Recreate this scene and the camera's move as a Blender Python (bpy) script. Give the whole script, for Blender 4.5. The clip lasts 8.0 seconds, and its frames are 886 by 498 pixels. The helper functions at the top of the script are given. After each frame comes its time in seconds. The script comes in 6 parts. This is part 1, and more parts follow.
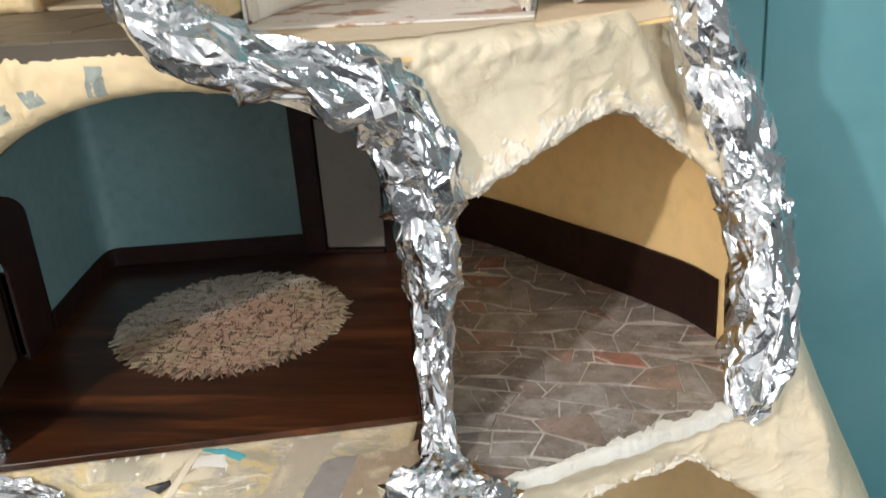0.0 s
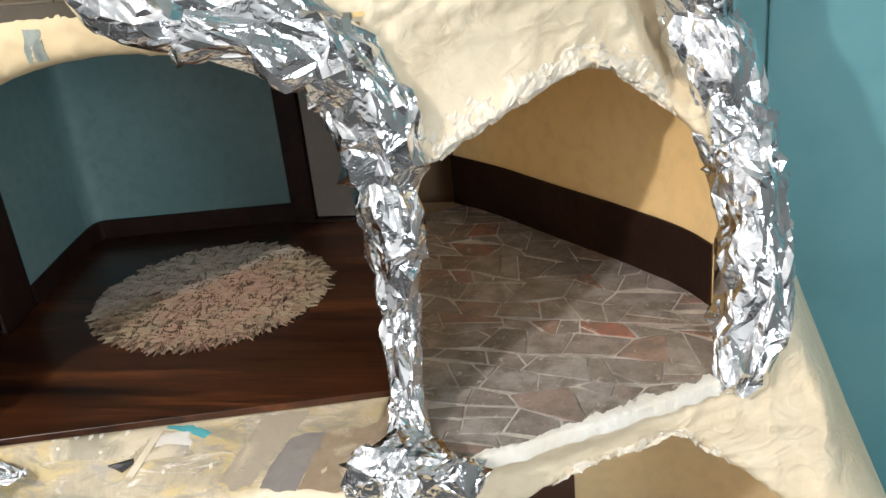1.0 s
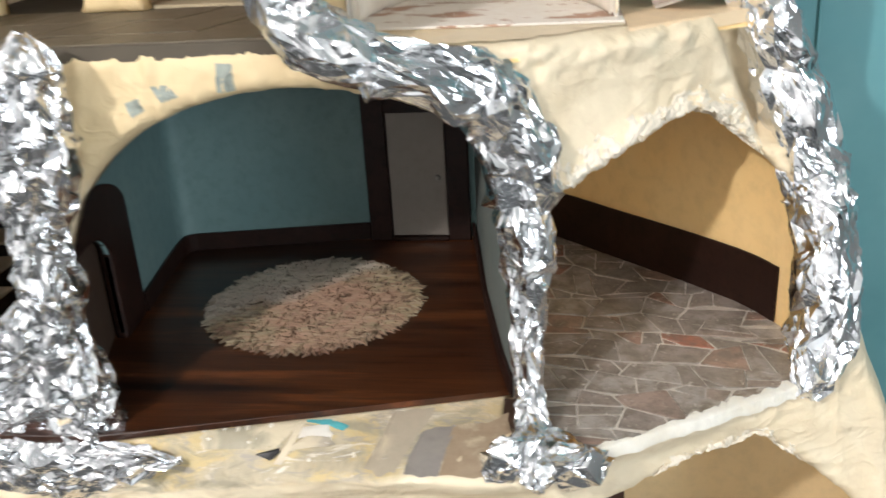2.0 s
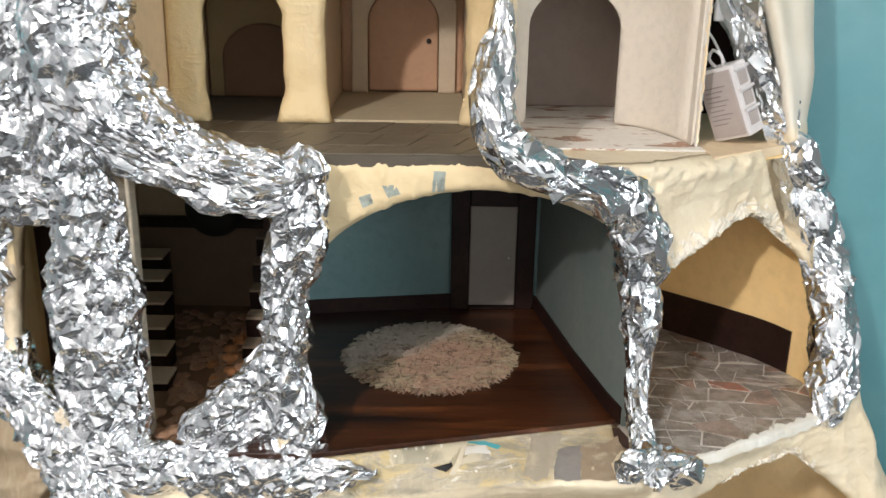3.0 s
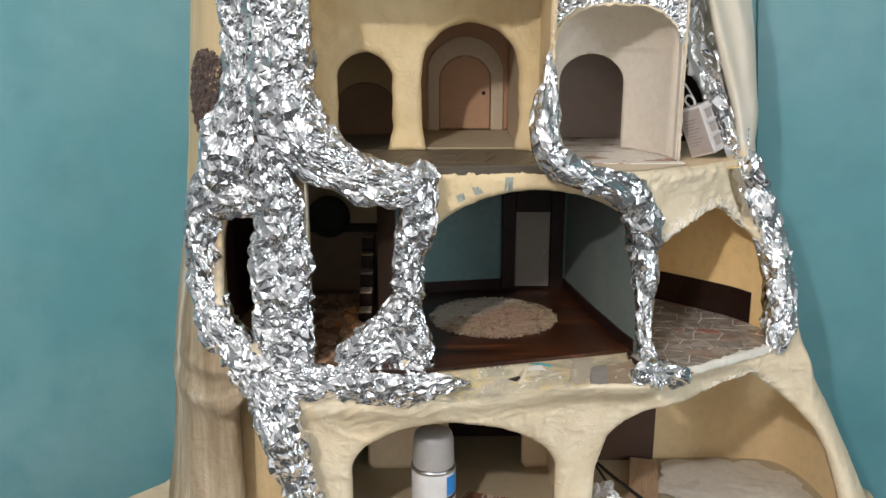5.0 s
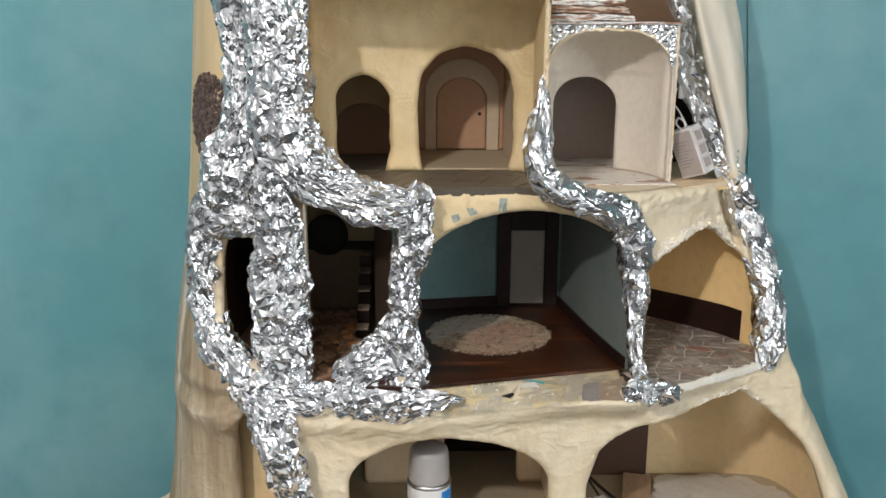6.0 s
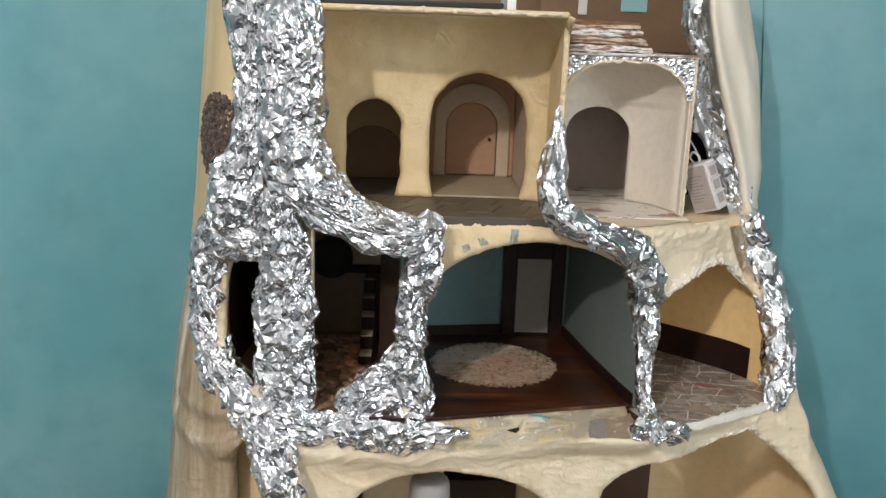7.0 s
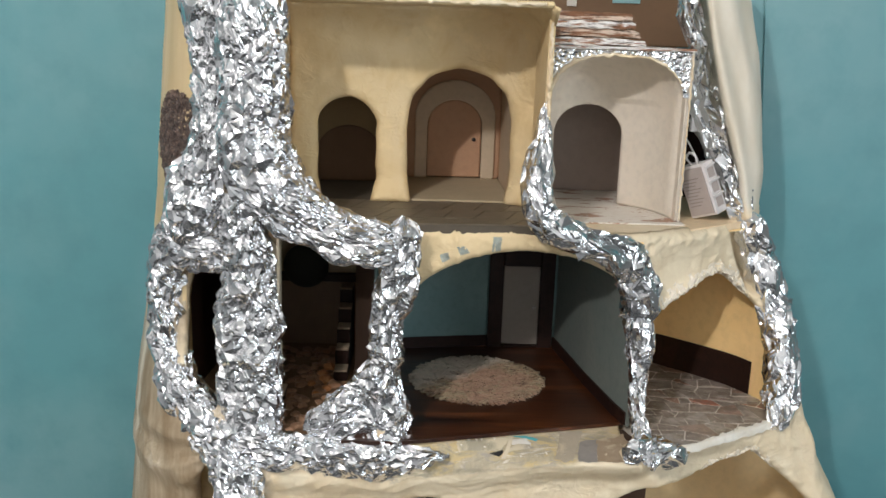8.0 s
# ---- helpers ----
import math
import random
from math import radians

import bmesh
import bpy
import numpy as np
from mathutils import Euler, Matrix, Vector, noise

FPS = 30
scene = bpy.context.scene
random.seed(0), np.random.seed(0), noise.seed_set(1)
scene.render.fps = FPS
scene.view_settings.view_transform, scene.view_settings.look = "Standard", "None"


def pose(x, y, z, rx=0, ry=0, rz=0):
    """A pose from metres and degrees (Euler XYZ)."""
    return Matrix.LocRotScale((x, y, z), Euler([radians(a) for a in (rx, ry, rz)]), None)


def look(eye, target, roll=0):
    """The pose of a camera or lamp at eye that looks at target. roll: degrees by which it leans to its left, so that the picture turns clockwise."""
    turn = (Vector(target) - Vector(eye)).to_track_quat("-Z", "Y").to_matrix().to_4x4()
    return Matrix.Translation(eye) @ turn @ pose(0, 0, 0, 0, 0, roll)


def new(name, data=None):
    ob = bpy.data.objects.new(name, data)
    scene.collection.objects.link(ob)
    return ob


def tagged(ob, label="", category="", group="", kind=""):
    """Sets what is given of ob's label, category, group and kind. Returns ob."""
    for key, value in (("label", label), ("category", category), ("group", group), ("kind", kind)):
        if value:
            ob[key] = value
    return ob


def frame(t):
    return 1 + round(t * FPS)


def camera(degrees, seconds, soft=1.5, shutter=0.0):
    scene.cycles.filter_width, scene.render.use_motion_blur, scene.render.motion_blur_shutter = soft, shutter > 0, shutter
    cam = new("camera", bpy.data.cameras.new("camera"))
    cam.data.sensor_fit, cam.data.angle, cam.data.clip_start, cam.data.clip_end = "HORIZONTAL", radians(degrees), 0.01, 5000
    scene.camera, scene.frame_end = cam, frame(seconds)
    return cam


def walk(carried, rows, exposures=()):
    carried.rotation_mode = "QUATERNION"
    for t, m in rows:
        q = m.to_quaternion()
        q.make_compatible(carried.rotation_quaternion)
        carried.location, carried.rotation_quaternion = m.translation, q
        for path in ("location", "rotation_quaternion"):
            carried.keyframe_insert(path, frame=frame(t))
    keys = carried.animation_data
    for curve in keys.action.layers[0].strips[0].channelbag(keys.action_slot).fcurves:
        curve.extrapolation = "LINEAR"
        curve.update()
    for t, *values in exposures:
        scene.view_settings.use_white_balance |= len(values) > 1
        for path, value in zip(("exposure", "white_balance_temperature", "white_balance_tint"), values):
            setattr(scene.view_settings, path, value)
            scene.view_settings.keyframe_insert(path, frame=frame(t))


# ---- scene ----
cam = camera(52.0, 8.0, 1.5, 0.3)
PATH = [
    (0, (0.26, -0.552, 1.445), (-0.006, 1.274, 0.673), -4.0),
    (0.3, (0.289, -0.525, 1.429), (-0.038, 1.268, 0.607), -5.7),
    (0.5, (0.297, -0.519, 1.426), (-0.036, 1.272, 0.601), -5.8),
    (1, (0.308, -0.513, 1.426), (-0.049, 1.272, 0.598), -6.0),
    (1.5, (0.287, -0.536, 1.436), (-0.045, 1.262, 0.625), -4.8),
    (1.8, (0.237, -0.577, 1.452), (-0.055, 1.231, 0.649), -3.9),
    (2, (0.188, -0.612, 1.466), (-0.064, 1.208, 0.678), -3.3),
    (2.2, (0.117, -0.671, 1.487), (-0.073, 1.174, 0.74), -1.8),
    (3.3, (-0.093, -0.969, 1.552), (-0.043, 0.936, 0.945), 1.1),
    (3.5, (-0.11, -1.059, 1.548), (-0.071, 0.848, 0.947), 1.4),
    (3.7, (-0.131, -1.127, 1.553), (-0.086, 0.785, 0.97), 1.4),
    (4, (-0.15, -1.231, 1.568), (-0.123, 0.685, 0.995), 0.6),
    (4.2, (-0.158, -1.257, 1.576), (-0.133, 0.659, 1.001), 0.8),
    (4.5, (-0.183, -1.296, 1.587), (-0.148, 0.629, 1.046), 0.6),
    (4.7, (-0.188, -1.314, 1.585), (-0.148, 0.614, 1.058), 0.4),
    (5.8, (-0.181, -1.353, 1.597), (-0.136, 0.586, 1.109), -0.6),
    (6, (-0.18, -1.358, 1.605), (-0.137, 0.581, 1.117), 0.2),
    (6.2, (-0.187, -1.35, 1.608), (-0.134, 0.591, 1.126), 0.7),
    (6.5, (-0.202, -1.35, 1.618), (-0.171, 0.594, 1.149), 1.4),
    (7, (-0.208, -1.327, 1.625), (-0.146, 0.618, 1.163), 2.1),
    (7.5, (-0.188, -1.281, 1.625), (-0.113, 0.664, 1.167), 1.3),
    (7.8, (-0.188, -1.25, 1.62), (-0.117, 0.696, 1.167), 1.7),
    (8, (-0.173, -1.224, 1.618), (-0.11, 0.72, 1.152), 1.9),
]
walk(cam, [(t, look(eye, target, roll)) for t, eye, target, roll in PATH], [(0.0, 0.28), (0.5, 0.36), (1.0, 0.40), (2.2, 0.47), (3.5, 0.12), (4.5, -0.06), (8.0, -0.11)])

# ---- light ----
ROOM_X0, ROOM_X1, ROOM_Y0, WALL_Y, ROOM_H = -2.3, 2.1, -3.4, 0.43, 3.0
world = bpy.data.worlds.new("world")
world.use_nodes = True
scene.world = world
wn = world.node_tree.nodes
sky = wn.new("ShaderNodeTexSky")
sky.sky_type, sky.sun_disc = "NISHITA", False
sky.sun_elevation, sky.sun_rotation = radians(35), radians(200)
wn["Background"].inputs["Strength"].default_value = 0.12
world.node_tree.links.new(sky.outputs["Color"], wn["Background"].inputs["Color"])

lamp = new("ceiling_light_source", bpy.data.lights.new("ceiling_light_source", "POINT"))
lamp.data.energy, lamp.data.shadow_soft_size, lamp.data.color = 112.0, 0.05, (1.0, 0.965, 0.96)
lamp.location = (-0.95, -1.88, 2.62)
# area fill lamp added out of view to brighten shaded rooms and foil
fill_lamp = new("unseen_fill_light", bpy.data.lights.new("unseen_fill_light", "AREA"))
fill_lamp.data.shape, fill_lamp.data.size, fill_lamp.data.size_y = "RECTANGLE", 1.35, 1.25
fill_lamp.data.energy, fill_lamp.data.color = 48.0, (0.85, 0.93, 1.0)
fill_lamp.matrix_world = look((ROOM_X1 + 0.03, -2.45, 1.6), (0, -2.45, 1.55))

# ---- materials ----


def ramp(nt, fac, stops):
    r = nt.nodes.new("ShaderNodeValToRGB")
    els = r.color_ramp.elements
    while len(els) < len(stops):
        els.new(0.5)
    for e, (p, c) in zip(els, stops):
        e.position, e.color = p, (*c, 1)
    nt.links.new(fac, r.inputs["Fac"])
    return r.outputs["Color"]


def noise_tex(nt, vec, scale, detail=4.0, rough=0.55, stretch=None, distortion=0.0):
    if stretch:
        m = nt.nodes.new("ShaderNodeMapping")
        m.inputs["Scale"].default_value = stretch
        nt.links.new(vec, m.inputs["Vector"])
        vec = m.outputs["Vector"]
    n = nt.nodes.new("ShaderNodeTexNoise")
    n.inputs["Scale"].default_value, n.inputs["Detail"].default_value = scale, detail
    n.inputs["Roughness"].default_value, n.inputs["Distortion"].default_value = rough, distortion
    nt.links.new(vec, n.inputs["Vector"])
    return n.outputs["Fac"]


def mix_col(nt, fac, a, b, mode="MIX"):
    m = nt.nodes.new("ShaderNodeMix")
    m.data_type, m.blend_type = "RGBA", mode
    if isinstance(fac, (int, float)):
        m.inputs["Factor"].default_value = fac
    else:
        nt.links.new(fac, m.inputs["Factor"])
    for socket, v in ((m.inputs[6], a), (m.inputs[7], b)):
        if isinstance(v, tuple):
            socket.default_value = (*v, 1)
        else:
            nt.links.new(v, socket)
    return m.outputs[2]


def step_fac(nt, fac, lo, hi):
    m = nt.nodes.new("ShaderNodeMapRange")
    m.inputs["From Min"].default_value, m.inputs["From Max"].default_value = lo, hi
    nt.links.new(fac, m.inputs["Value"])
    return m.outputs["Result"]


def start_mat(name, rough=0.7, metal=0.0):
    m = bpy.data.materials.new(name)
    m.use_nodes = True
    nt = m.node_tree
    b = nt.nodes["Principled BSDF"]
    b.inputs["Roughness"].default_value, b.inputs["Metallic"].default_value = rough, metal
    tc = nt.nodes.new("ShaderNodeTexCoord")
    return m, nt, b, tc.outputs["Object"]


def add_bump(nt, b, height, strength, dist):
    bp = nt.nodes.new("ShaderNodeBump")
    bp.inputs["Strength"].default_value, bp.inputs["Distance"].default_value = strength, dist
    nt.links.new(height, bp.inputs["Height"])
    nt.links.new(bp.outputs["Normal"], b.inputs["Normal"])


def painted(name, base, stain, rough=0.75, big=6.0, fine=60.0, bump=0.25, dist=0.002, amount=0.6, stretch=None, random_tint=0.0):
    """A painted or plastered surface: base colour, blotches of a second one, fine grain and relief."""
    m, nt, b, v = start_mat(name, rough)
    n1 = noise_tex(nt, v, big, 5, 0.6, stretch)
    n2 = noise_tex(nt, v, fine, 4, 0.6)
    c = mix_col(nt, step_fac(nt, n1, 0.38, 0.72), base, tuple(s * amount + a * (1 - amount) for s, a in zip(stain, base)))
    dark = tuple(x * 0.86 for x in base)
    c = mix_col(nt, step_fac(nt, n2, 0.45, 0.85), c, dark)
    if random_tint:
        info = nt.nodes.new("ShaderNodeObjectInfo")
        c = mix_col(nt, step_fac(nt, info.outputs["Random"], 0.0, 1.0 / random_tint), c, stain)
    nt.links.new(c, b.inputs["Base Color"])
    add_bump(nt, b, n2, bump, dist)
    return m


def math_node(nt, op, x, y):
    n = nt.nodes.new("ShaderNodeMath")
    n.operation = op
    for socket, v in zip(n.inputs, (x, y)):
        if isinstance(v, (int, float)):
            socket.default_value = v
        else:
            nt.links.new(v, socket)
    return n.outputs[0]


def make_cloth_plaster(name, base, stain, warm, plain_above=0.0):
    """Cream paint over cloth and paper: wrinkles, thin places, drips."""
    m, nt, b, v = start_mat(name, 0.62)
    n1 = noise_tex(nt, v, 7, 5, 0.6)
    n2 = noise_tex(nt, v, 34, 5, 0.6, (1, 1, 0.5), 0.3)
    n3 = noise_tex(nt, v, 130, 3, 0.6)
    c = mix_col(nt, step_fac(nt, n1, 0.42, 0.64), base, warm)
    c = mix_col(nt, step_fac(nt, n2, 0.50, 0.74), c, stain)
    pale = tuple(min(0.84, q * 1.05 + 0.03) for q in base)
    c = mix_col(nt, step_fac(nt, noise_tex(nt, v, 15, 5, 0.65), 0.54, 0.66), c, pale)
    nt.links.new(c, b.inputs["Base Color"])
    # creases: thin ridges where a noise crosses its middle, in patches, at two sizes
    height = math_node(nt, "MULTIPLY", n3, 0.05)
    for scale, wide, gain, where in ((16, 0.07, 0.55, 5.0), (40, 0.10, 0.34, 9.0), (95, 0.14, 0.13, 14.0)):
        away = math_node(nt, "ABSOLUTE", math_node(nt, "SUBTRACT", noise_tex(nt, v, scale, 2, 0.45, (1.0, 1.0, 1.25), 0.9), 0.5), 0.0)
        ridge = step_fac(nt, away, wide, 0.0)
        patchy = step_fac(nt, noise_tex(nt, v, where, 3, 0.55), 0.44, 0.62)
        patchy.node.inputs["To Max"].default_value = gain
        height = math_node(nt, "ADD", height, math_node(nt, "MULTIPLY", ridge, patchy))
    if plain_above:
        level = nt.nodes.new("ShaderNodeSeparateXYZ")
        nt.links.new(v, level.inputs[0])
        height = math_node(nt, "MULTIPLY", height, step_fac(nt, level.outputs["Z"], plain_above + 0.04, plain_above))
    add_bump(nt, b, height, 0.45, 0.0045)
    return m


def add_smears(m, tan, grey):
    """Brown-stained paper down the left flank, and grey smears along the sill of the middle room."""
    nt = m.node_tree
    b = nt.nodes["Principled BSDF"]
    base = b.inputs["Base Color"].links[0].from_socket
    v = nt.nodes["Texture Coordinate"].outputs["Object"]
    sep = nt.nodes.new("ShaderNodeSeparateXYZ")
    nt.links.new(v, sep.inputs[0])
    x, z = sep.outputs["X"], sep.outputs["Z"]
    wob = math_node(nt, "SUBTRACT", noise_tex(nt, v, 16, 6, 0.65, (1, 1, 0.45)), 0.5)
    fine = noise_tex(nt, v, 60, 5, 0.65, (2.0, 1, 0.35), 0.6)
    # the flank leans: its stain follows x = -0.60 + 0.13 (z - 0.70)
    line = math_node(nt, "SUBTRACT", math_node(nt, "MULTIPLY_ADD", z, 0.13), x)
    line.node.inputs[0].links[0].from_node.inputs[2].default_value = -0.652
    low = math_node(nt, "MINIMUM", math_node(nt, "MULTIPLY", math_node(nt, "SUBTRACT", 1.09, z), 2.0), math_node(nt, "SUBTRACT", -0.375, x))
    flank_val = math_node(nt, "ADD", math_node(nt, "MAXIMUM", line, low), math_node(nt, "MULTIPLY", wob, 0.10))
    streak = noise_tex(nt, v, 15, 5, 0.6, (1.4, 1, 0.14), 0.3)
    brown = mix_col(nt, step_fac(nt, streak, 0.44, 0.60), tan, (0.30, 0.215, 0.125))
    brown = mix_col(nt, step_fac(nt, streak, 0.43, 0.35), brown, (0.74, 0.67, 0.54))
    c = mix_col(nt, step_fac(nt, flank_val, -0.006, 0.012), base, brown)
    glaze = math_node(nt, "MINIMUM", math_node(nt, "SUBTRACT", z, 1.235), math_node(nt, "SUBTRACT", 0.10, x))
    glaze = math_node(nt, "ADD", glaze, math_node(nt, "MULTIPLY", wob, 0.22))
    c = mix_col(nt, math_node(nt, "MULTIPLY", step_fac(nt, glaze, -0.01, 0.05), 0.75), c, (0.74, 0.56, 0.30))
    hung = math_node(nt, "MINIMUM", math_node(nt, "SUBTRACT", z, 1.350), math_node(nt, "SUBTRACT", x, 0.20))
    c = mix_col(nt, step_fac(nt, hung, 0.0, 0.02), c, mix_col(nt, step_fac(nt, wob, -0.1, 0.2), (0.80, 0.735, 0.61), (0.74, 0.65, 0.50)))
    over_lip = math_node(nt, "SUBTRACT", z, math_node(nt, "ADD", math_node(nt, "MULTIPLY", x, 0.16), 1.0165))
    sill = math_node(nt, "MINIMUM", over_lip, math_node(nt, "MINIMUM", math_node(nt, "ADD", x, 0.15), math_node(nt, "SUBTRACT", 0.155, x)))
    sill = math_node(nt, "MINIMUM", sill, math_node(nt, "SUBTRACT", 1.0425, z))
    blot = math_node(nt, "SUBTRACT", noise_tex(nt, v, 38, 6, 0.7, (0.6, 1, 1.2)), 0.5)
    sill = math_node(nt, "ADD", sill, math_node(nt, "MULTIPLY", blot, 0.016))
    c = mix_col(nt, math_node(nt, "MULTIPLY", step_fac(nt, sill, -0.003, 0.004), 0.8), c, mix_col(nt, step_fac(nt, fine, 0.42, 0.66), grey, tuple(q * 0.72 for q in grey)))
    # brushed smears of other paints over the apron
    apron = math_node(nt, "MINIMUM", over_lip, math_node(nt, "MINIMUM", math_node(nt, "ADD", x, 0.20), math_node(nt, "SUBTRACT", 0.16, x)))
    apron = math_node(nt, "MINIMUM", apron, math_node(nt, "SUBTRACT", 1.0445, z))
    apron = step_fac(nt, math_node(nt, "ADD", apron, math_node(nt, "MULTIPLY", blot, 0.012)), -0.002, 0.004)
    for k, (paint, lo, hi) in enumerate((((0.60, 0.46, 0.22), 0.47, 0.58), ((0.34, 0.30, 0.215), 0.50, 0.61), ((0.80, 0.75, 0.65), 0.59, 0.68), ((0.36, 0.32, 0.275), 0.54, 0.64))):
        brush = noise_tex(nt, v, 15 + 4 * k, 6, 0.62, (0.75, 1.0 + 0.7 * k, 1.6), 1.6)
        c = mix_col(nt, math_node(nt, "MULTIPLY", math_node(nt, "MULTIPLY", step_fac(nt, brush, lo, hi), apron), 0.85), c, paint)
    nt.links.new(c, b.inputs["Base Color"])


def add_overpaint(m, paint, lo, hi):
    """Cream paint brushed thinly over parts of a patch."""
    nt = m.node_tree
    b = nt.nodes["Principled BSDF"]
    base = b.inputs["Base Color"].links[0].from_socket
    v = nt.nodes["Texture Coordinate"].outputs["Object"]
    brush = noise_tex(nt, v, 13, 5, 0.6, (1.0, 1.0, 2.2), 1.4)
    nt.links.new(mix_col(nt, math_node(nt, "MULTIPLY", step_fac(nt, brush, lo, hi), 0.8), base, paint), b.inputs["Base Color"])


def make_foil(name):
    m, nt, b, v = start_mat(name, 0.16, 1.0)
    b.inputs["Base Color"].default_value = (0.81, 0.815, 0.825, 1)
    n = noise_tex(nt, v, 90, 3, 0.55, None, 1.5)
    r = nt.nodes.new("ShaderNodeMapRange")
    r.inputs["From Min"].default_value, r.inputs["From Max"].default_value = 0.35, 0.75
    r.inputs["To Min"].default_value, r.inputs["To Max"].default_value = 0.06, 0.19
    nt.links.new(n, r.inputs["Value"])
    nt.links.new(r.outputs["Result"], b.inputs["Roughness"])
    add_bump(nt, b, n, 0.4, 0.0025)
    return m


def make_wood(name, dark, light, rough, stretch, scale=18.0, coat=0.0):
    m, nt, b, v = start_mat(name, rough)
    n1 = noise_tex(nt, v, scale, 6, 0.6, stretch, 0.6)
    n2 = noise_tex(nt, v, scale * 5, 4, 0.6, stretch)
    n3 = noise_tex(nt, v, 5, 3)
    c = ramp(nt, n1, [(0.3, dark), (0.52, tuple((a + 2 * d) / 3 for a, d in zip(light, dark))), (0.68, light)])
    c = mix_col(nt, step_fac(nt, n2, 0.5, 0.8), c, tuple(x * 0.5 for x in dark))
    c = mix_col(nt, step_fac(nt, n3, 0.5, 0.8), c, dark)
    nt.links.new(c, b.inputs["Base Color"])
    b.inputs["Coat Weight"].default_value = coat
    b.inputs["Coat Roughness"].default_value = 0.18
    add_bump(nt, b, n2, 0.15, 0.001)
    return m


def make_stone(name):
    """Small flat stones: grey-brown, some reddish, chalky scuffs."""
    m, nt, b, v = start_mat(name, 0.24)
    b.inputs["IOR"].default_value = 1.75
    info = nt.nodes.new("ShaderNodeObjectInfo")
    c = ramp(nt, info.outputs["Random"], [(0.0, (0.37, 0.33, 0.29)), (0.35, (0.43, 0.39, 0.345)), (0.6, (0.275, 0.245, 0.215)), (0.78, (0.37, 0.315, 0.275)), (0.86, (0.39, 0.285, 0.235)), (0.94, (0.37, 0.235, 0.18)), (1.0, (0.42, 0.18, 0.125))])
    n1 = noise_tex(nt, v, 52, 5, 0.6)
    n2 = noise_tex(nt, v, 110, 4, 0.65, None, 1.0)
    c = mix_col(nt, math_node(nt, "MULTIPLY", step_fac(nt, n1, 0.40, 0.64), 0.8), c, (0.19, 0.155, 0.125))
    c = mix_col(nt, step_fac(nt, n2, 0.60, 0.72), c, (0.60, 0.55, 0.48))
    c = mix_col(nt, math_node(nt, "MULTIPLY", step_fac(nt, noise_tex(nt, v, 160, 3, 0.6), 0.54, 0.74), 0.4), c, (0.12, 0.095, 0.075))
    nt.links.new(c, b.inputs["Base Color"])
    add_bump(nt, b, n2, 0.35, 0.001)
    return m


def make_bark(name, pale, brown):
    """Split bark seen on its edges: pale layers with brown and dark streaks along the strip."""
    m, nt, b, v = start_mat(name, 0.8)
    n1 = noise_tex(nt, v, 30, 5, 0.65, (0.5, 1.5, 5.0), 0.8)
    n2 = noise_tex(nt, v, 90, 4, 0.6, (0.4, 1.5, 4.0))
    c = mix_col(nt, step_fac(nt, n1, 0.47, 0.54), pale, brown)
    c = mix_col(nt, step_fac(nt, n2, 0.54, 0.66), c, (0.06, 0.035, 0.025))
    nt.links.new(c, b.inputs["Base Color"])
    add_bump(nt, b, n2, 0.6, 0.002)
    return m


def make_peeling(name):
    """White paint with flakes missing, so that pinkish brown card shows."""
    m, nt, b, v = start_mat(name, 0.65)
    n1 = noise_tex(nt, v, 26, 6, 0.7, (0.6, 1.6, 1), 0.4)
    n2 = noise_tex(nt, v, 90, 4, 0.6)
    c = mix_col(nt, step_fac(nt, n2, 0.4, 0.8), (0.80, 0.75, 0.68), (0.72, 0.65, 0.56))
    c = mix_col(nt, step_fac(nt, n1, 0.555, 0.575), c, (0.42, 0.25, 0.17))
    nt.links.new(c, b.inputs["Base Color"])
    add_bump(nt, b, n1, 0.3, 0.001)
    return m


def make_rug(name):
    m, nt, b, v = start_mat(name, 0.95)
    info = nt.nodes.new("ShaderNodeNewGeometry")
    c = ramp(nt, info.outputs["Random Per Island"], [(0.0, (0.25, 0.205, 0.125)), (0.3, (0.31, 0.235, 0.14)), (0.5, (0.27, 0.165, 0.11)), (0.7, (0.34, 0.28, 0.185)), (0.86, (0.20, 0.15, 0.09)), (1.0, (0.075, 0.05, 0.035))])
    n1 = noise_tex(nt, v, 11, 3, 0.6)
    n2 = noise_tex(nt, v, 24, 4, 0.7, (1, 1, 1), 0.8)
    c = mix_col(nt, math_node(nt, "MULTIPLY", step_fac(nt, n1, 0.46, 0.58), 0.6), c, (0.30, 0.165, 0.115))
    c = mix_col(nt, math_node(nt, "MULTIPLY", step_fac(nt, n2, 0.54, 0.66), 0.6), c, (0.19, 0.165, 0.095))
    # one side tinted grey-white: paler yarn and the shadow's cool tone, painted in
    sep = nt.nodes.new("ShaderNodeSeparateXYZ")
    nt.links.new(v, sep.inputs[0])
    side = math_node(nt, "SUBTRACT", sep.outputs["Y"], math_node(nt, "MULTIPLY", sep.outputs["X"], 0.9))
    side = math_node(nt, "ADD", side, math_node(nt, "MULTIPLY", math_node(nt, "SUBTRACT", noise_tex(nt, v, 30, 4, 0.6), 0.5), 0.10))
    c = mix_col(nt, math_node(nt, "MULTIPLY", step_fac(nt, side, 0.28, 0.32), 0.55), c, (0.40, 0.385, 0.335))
    nt.links.new(c, b.inputs["Base Color"])
    return m


